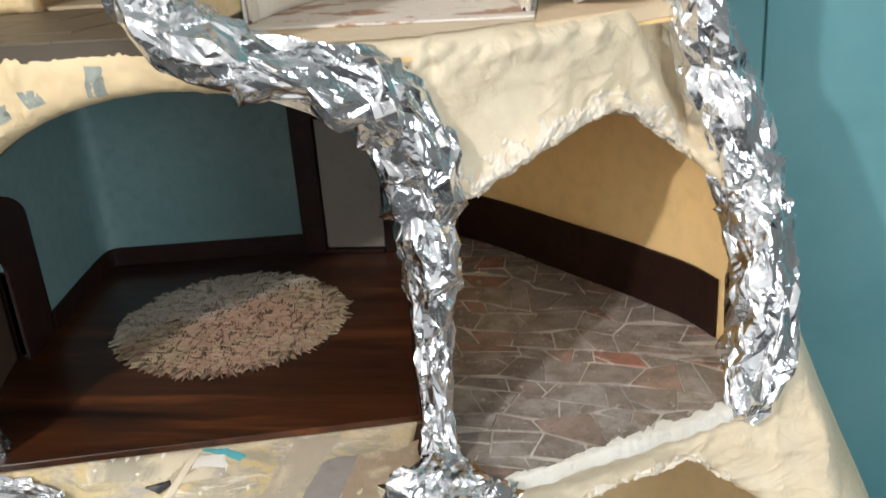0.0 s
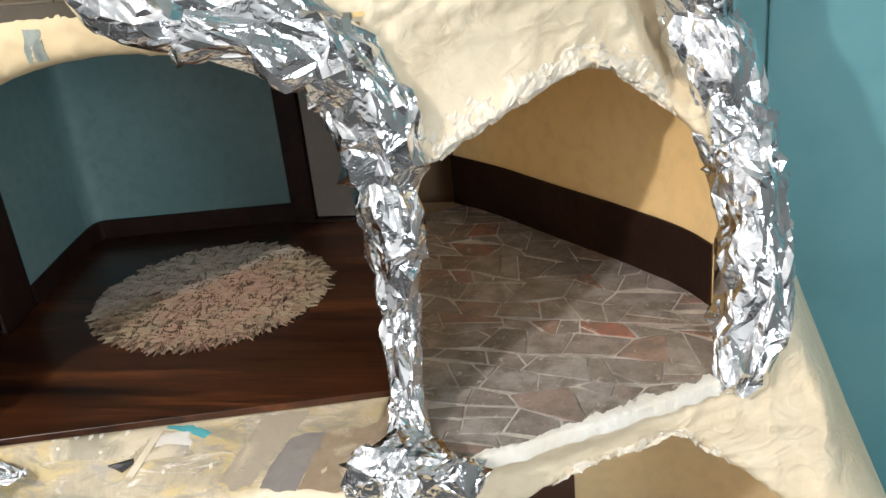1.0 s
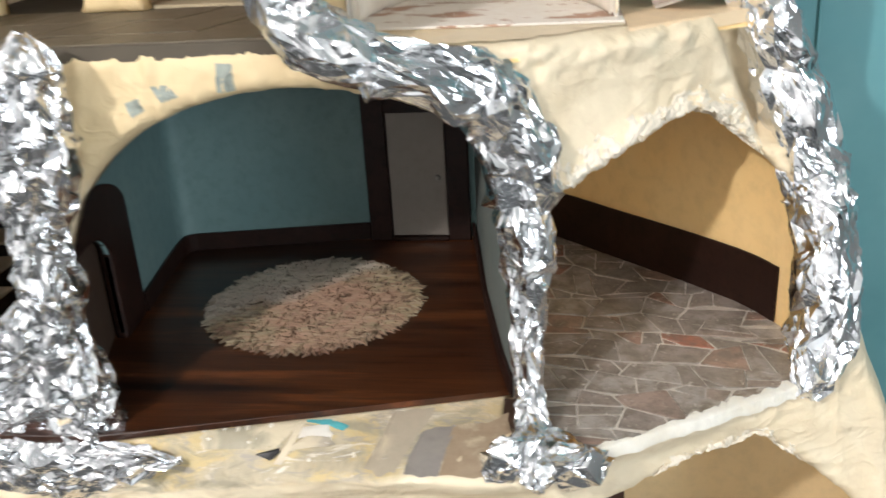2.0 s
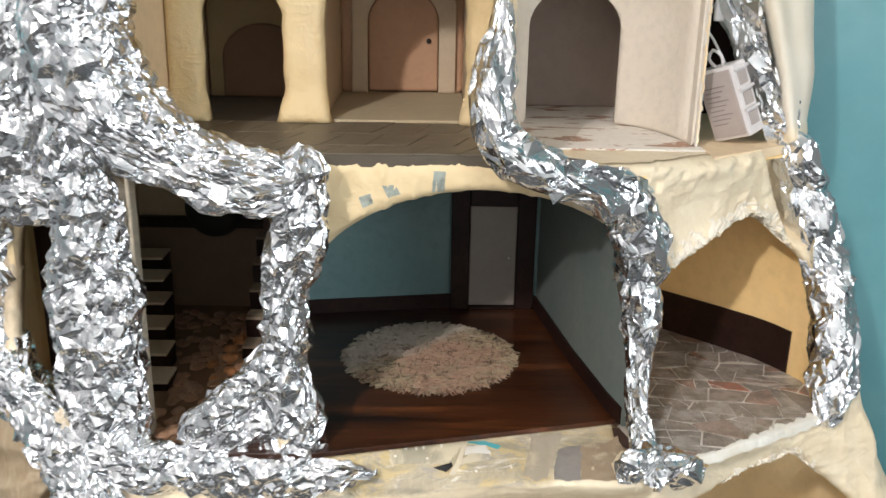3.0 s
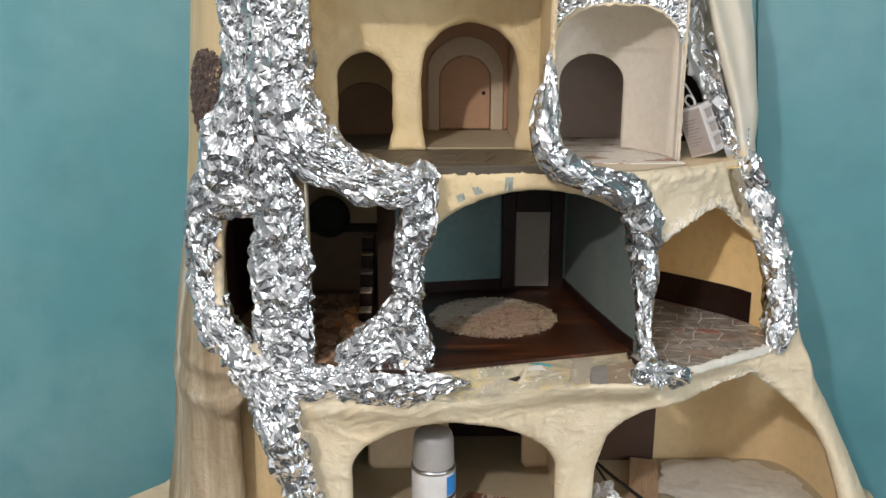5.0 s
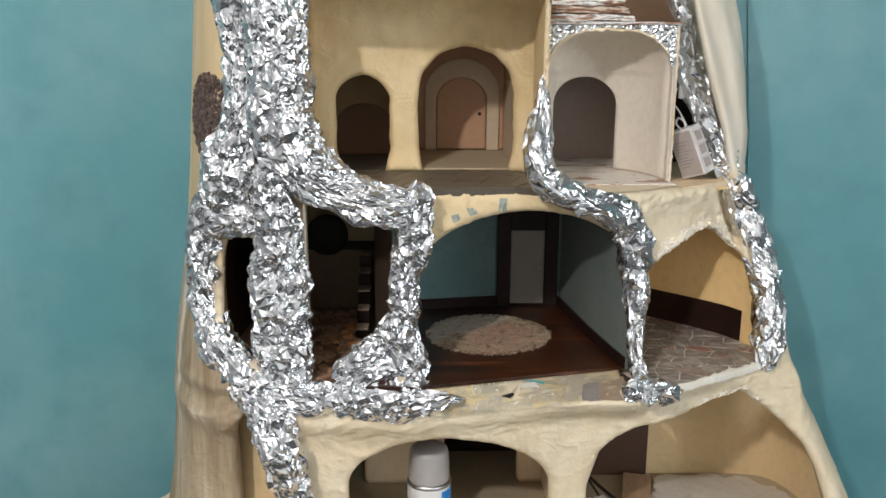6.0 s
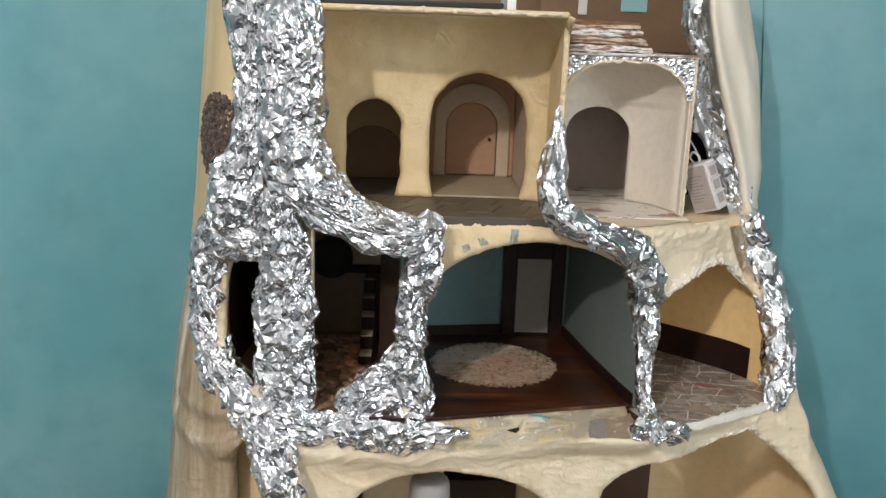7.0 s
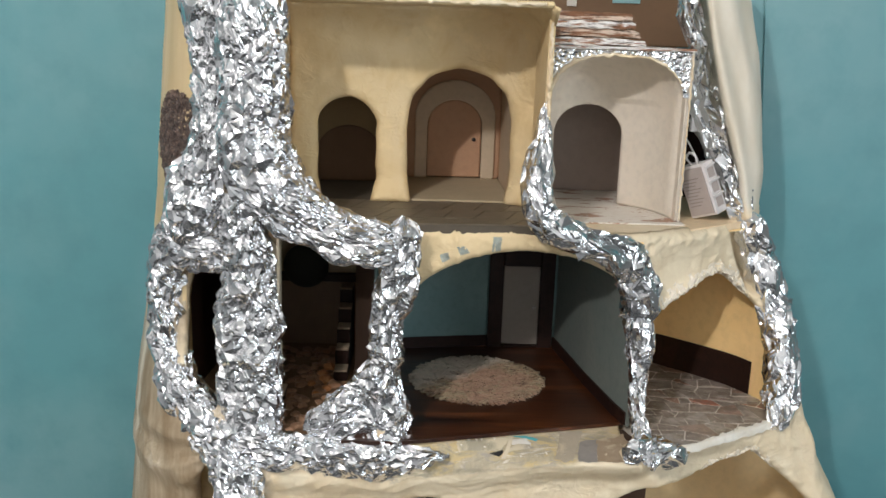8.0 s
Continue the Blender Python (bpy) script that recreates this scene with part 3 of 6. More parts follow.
room_wall("wall_north_east", box_bm(ALCOVE_X1, ROOM_X1, WALL_Y, ALCOVE_Y + 0.1, 0, ROOM_H, 0.006), "teal painted plaster wall beside the alcove")
room_wall("wall_alcove", box_bm(ALCOVE_X0, ALCOVE_X1, ALCOVE_Y, ALCOVE_Y + 0.1, 0, ROOM_H), "teal painted back of a shallow alcove")
room_wall("wall_west", box_bm(ROOM_X0 - 0.1, ROOM_X0, ROOM_Y0, WALL_Y, 0, ROOM_H), "plain grey side wall", PALE_WALL)
room_wall("wall_south", box_bm(ROOM_X0, ROOM_X1, ROOM_Y0 - 0.1, ROOM_Y0, 0, ROOM_H), "plain white wall", SOUTH_WALL)
# opening added in this unseen wall where the fill lamp stands
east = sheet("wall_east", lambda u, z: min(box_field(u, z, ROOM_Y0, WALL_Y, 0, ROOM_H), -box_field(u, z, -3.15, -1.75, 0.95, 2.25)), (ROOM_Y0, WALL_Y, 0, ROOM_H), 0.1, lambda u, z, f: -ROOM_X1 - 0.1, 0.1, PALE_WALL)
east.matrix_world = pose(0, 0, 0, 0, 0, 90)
tagged(east, "plain grey unseen wall with an opening added for the fill lamp", "wall", kind="structure")
tagged(part("floor", box_bm(ROOM_X0, ROOM_X1, ROOM_Y0, ALCOVE_Y, -0.1, 0), FLOORBOARD, None), "grey wooden room floor", "floor", kind="structure")
tagged(part("ceiling", box_bm(ROOM_X0, ROOM_X1, ROOM_Y0, ALCOVE_Y, ROOM_H, ROOM_H + 0.1), CEILING_WHITE, None), "white painted ceiling", "ceiling", kind="structure")

cable = tube("wall_cable", [(0.395, 0.4275, 2.10), (0.436, 0.4275, 1.70), (0.452, 0.4275, 1.52), (0.466, 0.4275, 1.36), (0.470, 0.4275, 1.20), (0.470, 0.4275, 0.95)], 0.0016, TEAL_WALL)
tagged(cable, "thin painted cable running down the teal wall", "cable")

# ---- the model house: outer shell ----
FLOOR1, FLOOR2, FLOOR3, FLOOR_W = 0.72, 1.05, 1.352, 1.342
house = tagged(empty("model_house"), "large handmade model house like a cream mountain with open rooms", "dollhouse")

LEFT_EDGE = [(0.70, -0.683), (0.80, -0.665), (0.92, -0.651), (1.00, -0.642), (1.08, -0.634), (1.24, -0.611), (1.36, -0.599), (1.53, -0.584), (1.75, -0.563)]
RIGHT_EDGE = [(0.70, 0.622), (0.75, 0.591), (0.81, 0.566), (0.86, 0.545), (0.945, 0.509), (1.00, 0.489), (1.04, 0.474), (1.10, 0.452), (1.16, 0.437), (1.22, 0.424), (1.30, 0.402), (1.36, 0.398), (1.42, 0.401), (1.52, 0.391), (1.60, 0.378), (1.68, 0.356), (1.75, 0.334)]
SILL_Y = [(-0.70, 0.05), (-0.45, -0.020), (-0.19, -0.036), (0.0, 0.006), (0.10, 0.030), (0.145, 0.034), (0.175, -0.014), (0.20, -0.034), (0.242, -0.010), (0.30, 0.024), (0.344, 0.050), (0.39, 0.075), (0.45, 0.105), (0.65, 0.20)]
HEAD_Y = [(-0.70, 0.06), (-0.45, 0.032), (-0.20, 0.028), (0.0, 0.033), (0.10, 0.037), (0.18, 0.060), (0.25, 0.100), (0.31, 0.140), (0.36, 0.165), (0.45, 0.20)]
FOOT_Y = [(-0.70, 0.06), (-0.45, -0.010), (0.10, -0.010), (0.20, 0.005), (0.35, 0.055), (0.45, 0.082), (0.65, 0.10)]


LIP_Z = [(-0.20, 0.985), (-0.15, 0.993), (-0.08, 1.009), (-0.02, 1.018), (0.05, 1.028), (0.15, 1.029)]
LIP_Y = [(-0.20, -0.034), (-0.10, -0.030), (-0.02, -0.036), (0.05, -0.050), (0.12, -0.050), (0.20, -0.036)]


def facade_y(x, z):
    """The depth of the front of the shell, without its rounded flanks."""
    if z < 1.0435 and -0.25 < x < 0.20:
        # an apron slopes from the floor of the middle room down to a lip
        mix = smoothstep(-0.25, -0.19, x) * (1 - smoothstep(0.155, 0.20, x))
        lip_z, lip_y = curve_value(LIP_Z, x), curve_value(LIP_Y, x)
        if z > lip_z:
            t = (z - lip_z) / (1.0435 - lip_z)
            y = lip_y + (curve_value(SILL_Y, x) - lip_y) * t
        else:
            y = lip_y + (curve_value(FOOT_Y, x) - lip_y) * smoothstep(lip_z, lip_z - 0.055, z)
        return y * mix + plain_facade_y(x, z) * (1 - mix)
    return plain_facade_y(x, z)


def plain_facade_y(x, z):
    if z > 1.04:
        y = curve_value(SILL_Y, x) + (curve_value(HEAD_Y, x) - curve_value(SILL_Y, x)) * smoothstep(1.04, 1.30, z)
        if z > 1.34 and x > 0:
            y += (z - 1.34) * 0.12
        return y
    low = curve_value(FOOT_Y, x) - 0.35 * max(0.0, 1.0 - z) * smoothstep(0.33, 0.46, x)
    lip = -0.020 * math.exp(-((z - 0.985) / 0.025) ** 2) * (1 - smoothstep(0.22, 0.32, x))
    return low + lip + (curve_value(SILL_Y, x) - low) * smoothstep(1.0, 1.04, z)


def flank(x, z):
    a, b = curve_value(LEFT_EDGE, z), curve_value(RIGHT_EDGE, z)
    low = smoothstep(1.02, 0.92, z)
    edge = 0.022 + 0.033 * smoothstep(1.12, 1.25, z) + 0.030 * low
    out = 0.0
    for s, w in (((a + 0.15 - x) / 0.15, 0.29), ((x - (b - edge)) / edge, 0.24 - 0.13 * smoothstep(1.12, 1.25, z) - 0.15 * low)):
        if s > 0:
            out += w * (1 - math.sqrt(max(0.0, 1 - min(s, 0.999) ** 2)))
    return out


def shell_outline(x, z):
    f = min(x - curve_value(LEFT_EDGE, z), curve_value(RIGHT_EDGE, z) - x, z - 0.70, 1.74 - z)
    # the upper storey is open between the left flank and the cloth on the other side
    top = FLOOR3 - 0.004 if x < 0.016 else FLOOR_W - 0.002
    left_side = curve_value([(1.30, -0.36), (1.40, -0.40), (1.74, -0.41)], z)
    right_side = curve_value([(1.30, 0.335), (1.36, 0.345), (1.42, 0.330), (1.48, 0.308), (1.545, 0.284), (1.61, 0.265), (1.67, 0.252), (1.8, 0.24)], z)
    if z > top - 0.05:
        f = min(f, max(top - z, left_side - x, x - right_side))
    # left room, seen between the foil branches
    f = min(f, -arch_hole(x, z, -0.378, -0.222, 1.038, 1.308, 1.335))
    f = min(f, -arch_hole(x, z, -0.498, -0.440, 1.085, 1.22, 1.29))
    # middle room with its low wide arch
    f = min(f, -arch_hole(x, z, -0.203, 0.178, 1.0435, 1.180, 1.3135))
    # tiled room: a leaning pointed arch
    lx = curve_value([(1.03, 0.14), (1.15, 0.165), (1.223, 0.186), (1.251, 0.246), (1.263, 0.285), (1.271, 0.31)], z)
    rx = curve_value([(1.03, 0.405), (1.12, 0.410), (1.19, 0.392), (1.229, 0.352), (1.254, 0.322), (1.265, 0.302), (1.271, 0.29)], z)
    f = min(f, -min((x - lx) * 0.7, (rx - x) * 0.7, z - 1.036, 1.270 - z))
    # lower storey
    f = min(f, -arch_hole(x, z, -0.304, 0.026, FLOOR1 + 0.004, 0.862, 0.945))
    lx = curve_value([(0.70, 0.084), (0.86, 0.090), (0.92, 0.108), (0.945, 0.134), (0.970, 0.190), (0.988, 0.265), (1.002, 0.35)], z)
    rx = curve_value([(0.70, 0.532), (0.80, 0.508), (0.862, 0.492), (0.90, 0.472), (0.94, 0.433), (0.978, 0.386), (0.998, 0.362), (1.006, 0.35)], z)
    f = min(f, -min((x - lx) * 0.7, (rx - x) * 0.7, z - FLOOR1 - 0.004, 1.002 - z))
    f = min(f, -arch_hole(x, z, -0.482, -0.405, FLOOR1 + 0.004, 0.94, 1.01))
    return f


def shell_depth(x, z, f):
    r = 0.014
    lip = r - math.sqrt(max(0.0, r * r - max(0.0, r - f) ** 2))
    w = noise.noise(Vector((x * 9, 3.1, z * 9))) * 0.0055 + noise.noise(Vector((x * 24, 1.7, z * 20))) * 0.0012
    near = 1.0 - smoothstep(0.0, 0.055, f)
    # long folds with sharp backs, bent by a slow warp
    bx, bz = x + 0.02 * noise.noise(Vector((x * 14, 8.0, z * 14))), z + 0.02 * noise.noise(Vector((x * 14, 5.0, z * 14)))
    over = smoothstep(1.06, 1.14, z) * smoothstep(-0.24, -0.20, x)
    for k, (sx, sz, amp) in enumerate(((13, 9, 0.0050), (30, 22, 0.0030), (55, 60, 0.0022))):
        ridge = max(0.0, 1 - abs(noise.noise(Vector((bx * sx - bz * sz * 0.5, 7.7 + k, bz * sz + bx * sx * 0.4)))) * 5)
        w -= ridge * ridge * amp * (0.30 + 0.70 * max(over * 0.5, near * (0.45 + 0.55 * over)))
    # wrinkles running along the lip over the lower storey
    lip_zone = smoothstep(0.93, 0.97, z) * smoothstep(1.035, 1.005, z)
    wrinkle = max(0.0, 1 - abs(noise.noise(Vector((bx * 10, 2.2, bz * 75 - bx * 9)))) * 4)
    w -= wrinkle * wrinkle * 0.0030 * lip_zone
    # creased paper facets round the pointed arch
    if x > 0.12 and z > 1.10:
        spot = Vector((x * 58 + z * 12, 1.3, z * 58 - x * 18))
        middle = noise.voronoi(spot)[1][0]
        tilt = noise.cell_vector(middle * 7.3)
        w += ((spot.x - middle.x) * (2 * tilt.x - 1) + (spot.z - middle.z) * (2 * tilt.z - 1)) * 0.0100 * near * near * (1 - 0.9 * smoothstep(1.34, 1.38, z))
    if x > 0.30 and 1.20 < z < 1.36:
        # the paper turns in before the foil wrapping
        w += 0.034 * smoothstep(0.0, 0.007, x - 0.317 - 0.42 * (1.32 - z)) * smoothstep(1.225, 1.25, z) * smoothstep(1.352, 1.325, z)
    if x < -0.38 and z < 1.08:
        # cloth over the left flank, hanging in soft upright folds under a bulging seam
        soft = smoothstep(-0.38, -0.46, x)
        w += (noise.noise(Vector((x * 8 + 0.6 * z, 5.0, z * 1.6))) * 0.018 + noise.noise(Vector((x * 22 - z, 3.0, z * 2.6))) * 0.006) * soft * smoothstep(1.06, 0.99, z)
        w -= 0.006 * soft * math.exp(-((z - 1.035 - 0.10 * (x + 0.58)) / 0.014) ** 2)
    if x > 0.2 and z > 1.3:
        # plain cloth hanging in long folds
        smooth = smoothstep(1.33, 1.38, z)
        w = w * (1 - 0.85 * smooth) + (noise.noise(Vector((x * 30 + z * 7, 9.0, z * 2.2))) * 0.014 + noise.noise(Vector((x * 34 + z * 16, 4.0, z * 5))) * 0.007) * smooth
    return facade_y(x, z) + flank(x, z) + lip + w


shell = sheet("front_shell", shell_outline, (-0.715, 0.685, 0.69, 1.75), 0.0035, shell_depth, 0.011, CREAM)
under(shell, house, "cream paint over wrinkled cloth and paper")


def plate(name, poly, z0, z1, material, label="", bevel=0.0):
    return part(name, prism_bm(poly, z0, z1, bevel), material, house, label)


def box(name, a, material, label="", bevel=0.0012, parent=None):
    return part(name, box_bm(*a, bevel, 1), material, parent or house, label)


# back and sides that close the model
box("back_board", (-0.56, 0.38, 0.475, 0.485, 0.70, 1.30), BROWN_CARD)
box("back_board", (-0.54, 0.30, 0.475, 0.485, 1.3005, 1.74), BROWN_CARD)
plate("base_board", [(-0.90, -0.10), (-0.80, 0.149), (-0.684, 0.258), (-0.60, 0.48), (0.50, 0.48), (0.66, 0.20), (0.62, -0.12), (-0.2, -0.16)], 0.672, 0.700, CREAM_BASE, "cream painted base spreading past the walls", 0.004)

# ---- middle room ----
plate("middle_floor", [(-0.27, -0.034), (-0.19, -0.034), (0.139, 0.046), (0.150, 0.05), (0.150, 0.06), (0.096, 0.384), (-0.27, 0.384)], 1.0445, FLOOR2, FLOOR_WOOD, "glossy dark brown stained wooden floor", 0.0006)
part("middle_back_wall", standing_wall_bm([tuple(p[:2]) for p in spline([(-0.2475, 0.255, 0), (-0.2525, 0.298, 0), (-0.2550, 0.332, 0), (-0.2520, 0.346, 0), (-0.2400, 0.3515, 0), (-0.200, 0.3582, 0), (-0.120, 0.3715, 0), (-0.036, 0.3855, 0)], 0.008)], FLOOR2, 1.330, 0.005, 1), TEAL_DOLL, house, "grey teal painted wall", True)
box("middle_back_board", (-0.036, 0.098, 0.3855, 0.391, FLOOR2, 1.330), TEAL_DOLL)
DOORWAY = (0.034, 0.130, 1.140, 1.168)


def side_wall_x(u):
    return 0.2355 + (u - 0.15) * 0.11


def side_sheet(name, field, bounds, step, lift, thick, material, label):
    """A sheet standing along the side of the middle room; its first coordinate runs along y."""
    ob = sheet(name, field, bounds, step, lambda u, z, f: side_wall_x(u) - lift, thick, material)
    ob.matrix_world = pose(0, 0, 0, 0, 0, 90)
    return under(ob, house, label)


side_sheet("middle_side_wall", lambda u, z: min(box_field(u, z, 0.030, 0.384, FLOOR2, 1.330), -arch_hole(u, z, DOORWAY[0], DOORWAY[1], 1.0, DOORWAY[2], DOORWAY[3])), (0.030, 0.384, FLOOR2 + 0.0005, 1.330), 0.006, 0.0, 0.005, TEAL_DOLL, "grey teal painted wall with an arched doorway")
side_sheet("doorway_trim", lambda u, z: min(arch_hole(u, z, DOORWAY[0] - 0.044, DOORWAY[1] + 0.058, 1.0, 1.172, 1.212), -arch_hole(u, z, DOORWAY[0], DOORWAY[1], 1.0, DOORWAY[2], DOORWAY[3])), (0.012, 0.192, FLOOR2 + 0.0005, 1.225), 0.004, 0.003, 0.012, DARK_WOOD, "dark stained arched door trim")
part("middle_side_wall", standing_wall_bm([(0.092, 0.386), (0.118, 0.20), (0.1415, 0.075), (0.1515, 0.032)], FLOOR2, 1.330, 0.005, 1), SIDE_GREY, house, "grey green painted wall")
part("tile_room_side", standing_wall_bm([(0.1015, 0.386), (0.1275, 0.20), (0.1510, 0.078)], 1.044, 1.326, 0.003, 1), OCHRE_WALL, house, "warm ochre painted wall")
box("middle_ceiling", (-0.40, 0.15, 0.075, 0.40, 1.330, 1.338), CREAM_WALL)
part("baseboard", standing_wall_bm([tuple(p[:2]) for p in spline([(-0.2350, 0.190, 0), (-0.2440, 0.255, 0), (-0.2490, 0.298, 0), (-0.2512, 0.330, 0), (-0.2485, 0.3425, 0), (-0.2390, 0.3475, 0), (-0.200, 0.3542, 0), (-0.120, 0.3675, 0), (-0.034, 0.3815, 0)], 0.006)], FLOOR2, 1.0705, 0.0028, 1), DARK_WOOD, house)
part("baseboard", standing_wall_bm([(0.0875, 0.379), (0.1145, 0.20), (0.1380, 0.075), (0.1480, 0.036)], FLOOR2, 1.0705, 0.003, 1), DARK_WOOD, house)
door_frame = box("door_frame", (-0.034, -0.008, 0.374, 0.3845, FLOOR2, 1.33), DARK_WOOD, "dark stained wooden door frame")
box("door_frame", (0.060, 0.086, 0.374, 0.3845, FLOOR2, 1.33), DARK_WOOD, "dark stained wooden door frame")
box("door_frame", (-0.008, 0.060, 0.374, 0.3845, 1.206, 1.33), DARK_WOOD, "dark stained wooden lintel")
box("door_frame", (-0.008, 0.060, 0.372, 0.3845, FLOOR2, 1.0545), DARK_WOOD, "dark stained wooden threshold")
white_door = box("door", (-0.0075, 0.0595, 0.3785, 0.3835, 1.055, 1.2055), DOOR_SHADED_WHITE, "off-white card door, its shade put into the colour")


def knob(parent, x, y, z, r, material):
    bm = bmesh.new()
    bmesh.ops.create_uvsphere(bm, u_segments=12, v_segments=8, radius=r)
    bmesh.ops.transform(bm, matrix=pose(x, y - r * 0.6, z), verts=bm.verts)
    return part("knob", bm, material, parent, "", True)


knob(white_door, 0.050, 0.3785, 1.128, 0.0034, PAPER_GREY)
# ---- left room with its two small stairs ----
plate("left_floor", [(-0.49, 0.06), (-0.44, 0.01), (-0.272, -0.02), (-0.272, 0.40), (-0.52, 0.40), (-0.52, 0.12)], 1.036, 1.046, BROWN_CARD, "earth brown floor set with pebbles")
box("left_back_wall", (-0.55, -0.27, 0.392, 0.398, 1.04, 1.33), DIMMED_CREAM)
box("left_back_panel", (-0.50, -0.272, 0.384, 0.391, 1.046, 1.166), PANEL_BROWN, "dark brown wainscot panel")
box("panel_rail", (-0.50, -0.272, 0.380, 0.391, 1.1665, 1.182), DARK_WOOD, "dark stained rail")
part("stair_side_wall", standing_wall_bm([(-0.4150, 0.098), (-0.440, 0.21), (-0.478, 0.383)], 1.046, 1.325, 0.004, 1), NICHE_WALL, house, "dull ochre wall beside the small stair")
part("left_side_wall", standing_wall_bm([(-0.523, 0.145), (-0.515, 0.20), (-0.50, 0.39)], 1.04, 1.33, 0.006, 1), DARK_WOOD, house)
part("left_cheek", standing_wall_bm([(-0.500, 0.045), (-0.508, 0.10), (-0.5215, 0.144)], 1.04, 1.33, 0.006, 1), PLASTER, house, "dull cream inner edge of the side opening")
box("card_strip", (-0.3640, -0.3600, 0.004, 0.024, 1.02, 1.37), PAPER_TAN, "tan card strip under the foil")
for i in range(6):
    x, y, z = -0.372 - 0.012 * i, 0.110 + 0.042 * i, 1.056 + 0.0165 * i
    step = box("stair_step", (x - 0.040, x, y, y + 0.042, 1.046, z), DARK_WOOD, "dark stair step with a pale tread")
    box("tread", (x - 0.040, x + 0.001, y - 0.002, y + 0.040, z + 0.0003, z + 0.0040), TRIM_PALE, "pale tread", 0.0008, step)
for i in range(5):
    y, z = 0.200 + 0.03 * i, 1.062 + 0.027 * i
    step = box("stair_step", (-0.302, -0.2795, y, y + 0.03, 1.046, z), DARK_WOOD, "dark stair step with a scuffed tread")
    # light fading up the stair is put into the colour: upper treads brown
    box("tread", (-0.301, -0.2795, y - 0.002, y + 0.028, z + 0.0003, z + 0.0040), TREAD if i < 3 else PANEL_BROWN, "scuffed tread", 0.0008, step)
part("stair_cheek", standing_wall_bm([(-0.2200, 0.030), (-0.242, 0.10), (-0.266, 0.190)], 1.0465, 1.322, 0.004, -1), UMBER, house, "dark umber painted wall beside the stair")


# ---- tiled room ----
TILE_EDGE = [(0.152, 0.070), (0.185, -0.040), (0.242, -0.012), (0.300, 0.022), (0.344, 0.048), (0.386, 0.073), (0.405, 0.115), (0.402, 0.165), (0.388, 0.197), (0.365, 0.232), (0.316, 0.282), (0.260, 0.334), (0.197, 0.394), (0.150, 0.434), (0.104, 0.400)]
tile_floor = plate("tile_floor", TILE_EDGE, 1.032, 1.0428, GROUT, "irregular grey and reddish stone tiles with chalky joints")
BACK_PLAN = [tuple(p[:2]) for p in spline([(0.400, 0.110, 0), (0.403, 0.160, 0), (0.389, 0.198, 0), (0.366, 0.233, 0), (0.317, 0.283, 0), (0.261, 0.335, 0), (0.198, 0.395, 0), (0.140, 0.440, 0)], 0.01)]
BACK_TOP = [curve_value([(0.10, 1.06), (0.14, 1.12), (0.17, 1.19), (0.20, 1.25), (0.25, 1.325)], p[1]) for p in BACK_PLAN]
part("tile_room_wall", standing_wall_bm(BACK_PLAN, 1.034, BACK_TOP, 0.006, -1), OCHRE_WALL, house, "warm ochre painted curved wall", True)
BAND_PLAN = [p for p in [(q[0] - 0.0032, q[1] - 0.0025) for q in BACK_PLAN] if p[1] > 0.186]
part("baseboard", standing_wall_bm(BAND_PLAN, 1.0432, 1.100, 0.0022, -1), DARK_WOOD, house, "tall dark brown skirting band")
plate("tile_room_ceiling", [(0.153, 0.050), (0.18, 0.068), (0.25, 0.110), (0.31, 0.150), (0.335, 0.164), (0.385, 0.195), (0.385, 0.44), (0.153, 0.44)], 1.3265, 1.3295, OCHRE_WALL)

# ---- upper storey ----
upper_floor = plate("upper_floor", [(-0.42, 0.030), (-0.19, 0.028), (0.012, 0.034), (0.012, 0.475), (-0.42, 0.475)], 1.340, FLOOR3, JOINT_DARK, "dark grey-brown stone slab floor", 0.001)


def upper_back_field(x, z):
    f = box_field(x, z, -0.372, 0.012, FLOOR3, 1.655)
    # uneven plastered edges; the pillar between spreads a little at its foot
    wob = 0.0022 * noise.noise(Vector((x * 45, 3.0, z * 45))) + 0.008 * max(0.0, 1 - (z - FLOOR3) / 0.035)
    f = min(f, wob - arch_hole(x, z, -0.329, -0.238, FLOOR3 - 0.02, 1.470, 1.514))
    return min(f, wob - arch_hole(x, z, -0.188, -0.026, FLOOR3 - 0.02, 1.484, 1.562))


def upper_back_depth(x, z, f):
    r = 0.010
    lip = r - math.sqrt(max(0.0, r * r - max(0.0, r - f) ** 2))
    # the wall curves forward into the ceiling and into the side
    cove = 0.05 * (1 - math.sqrt(max(0.0, 1 - smoothstep(1.57, 1.665, z) ** 2))) * 1.6
    cove += 0.055 * (1 - math.sqrt(max(0.0, 1 - min(max((x + 0.046) / 0.056, 0.0), 0.999) ** 2)))
    corner = math.hypot(max(0.0, (x + 0.050) / 0.058), max(0.0, (z - 1.592) / 0.062))
    cove += 0.10 * smoothstep(0.80, 1.30, corner) * smoothstep(1.58, 1.62, z) * smoothstep(-0.06, -0.03, x)
    w = noise.noise(Vector((x * 16, 2.2, z * 16))) * 0.006 + noise.noise(Vector((x * 40, 4.2, z * 30))) * 0.0026 + abs(noise.noise(Vector((x * 28, 6.0, z * 22 + x * 9)))) * 0.005 * (1 - smoothstep(0.0, 0.05, f))
    w -= 0.012 * (1 - smoothstep(FLOOR3, FLOOR3 + 0.05, z))
    return 0.200 + lip - cove + w


under(sheet("upper_back_wall", upper_back_field, (-0.375, 0.012, FLOOR3 - 0.002, 1.657), 0.005, upper_back_depth, 0.008, PLASTER), house, "cream plastered wall with two arched openings")
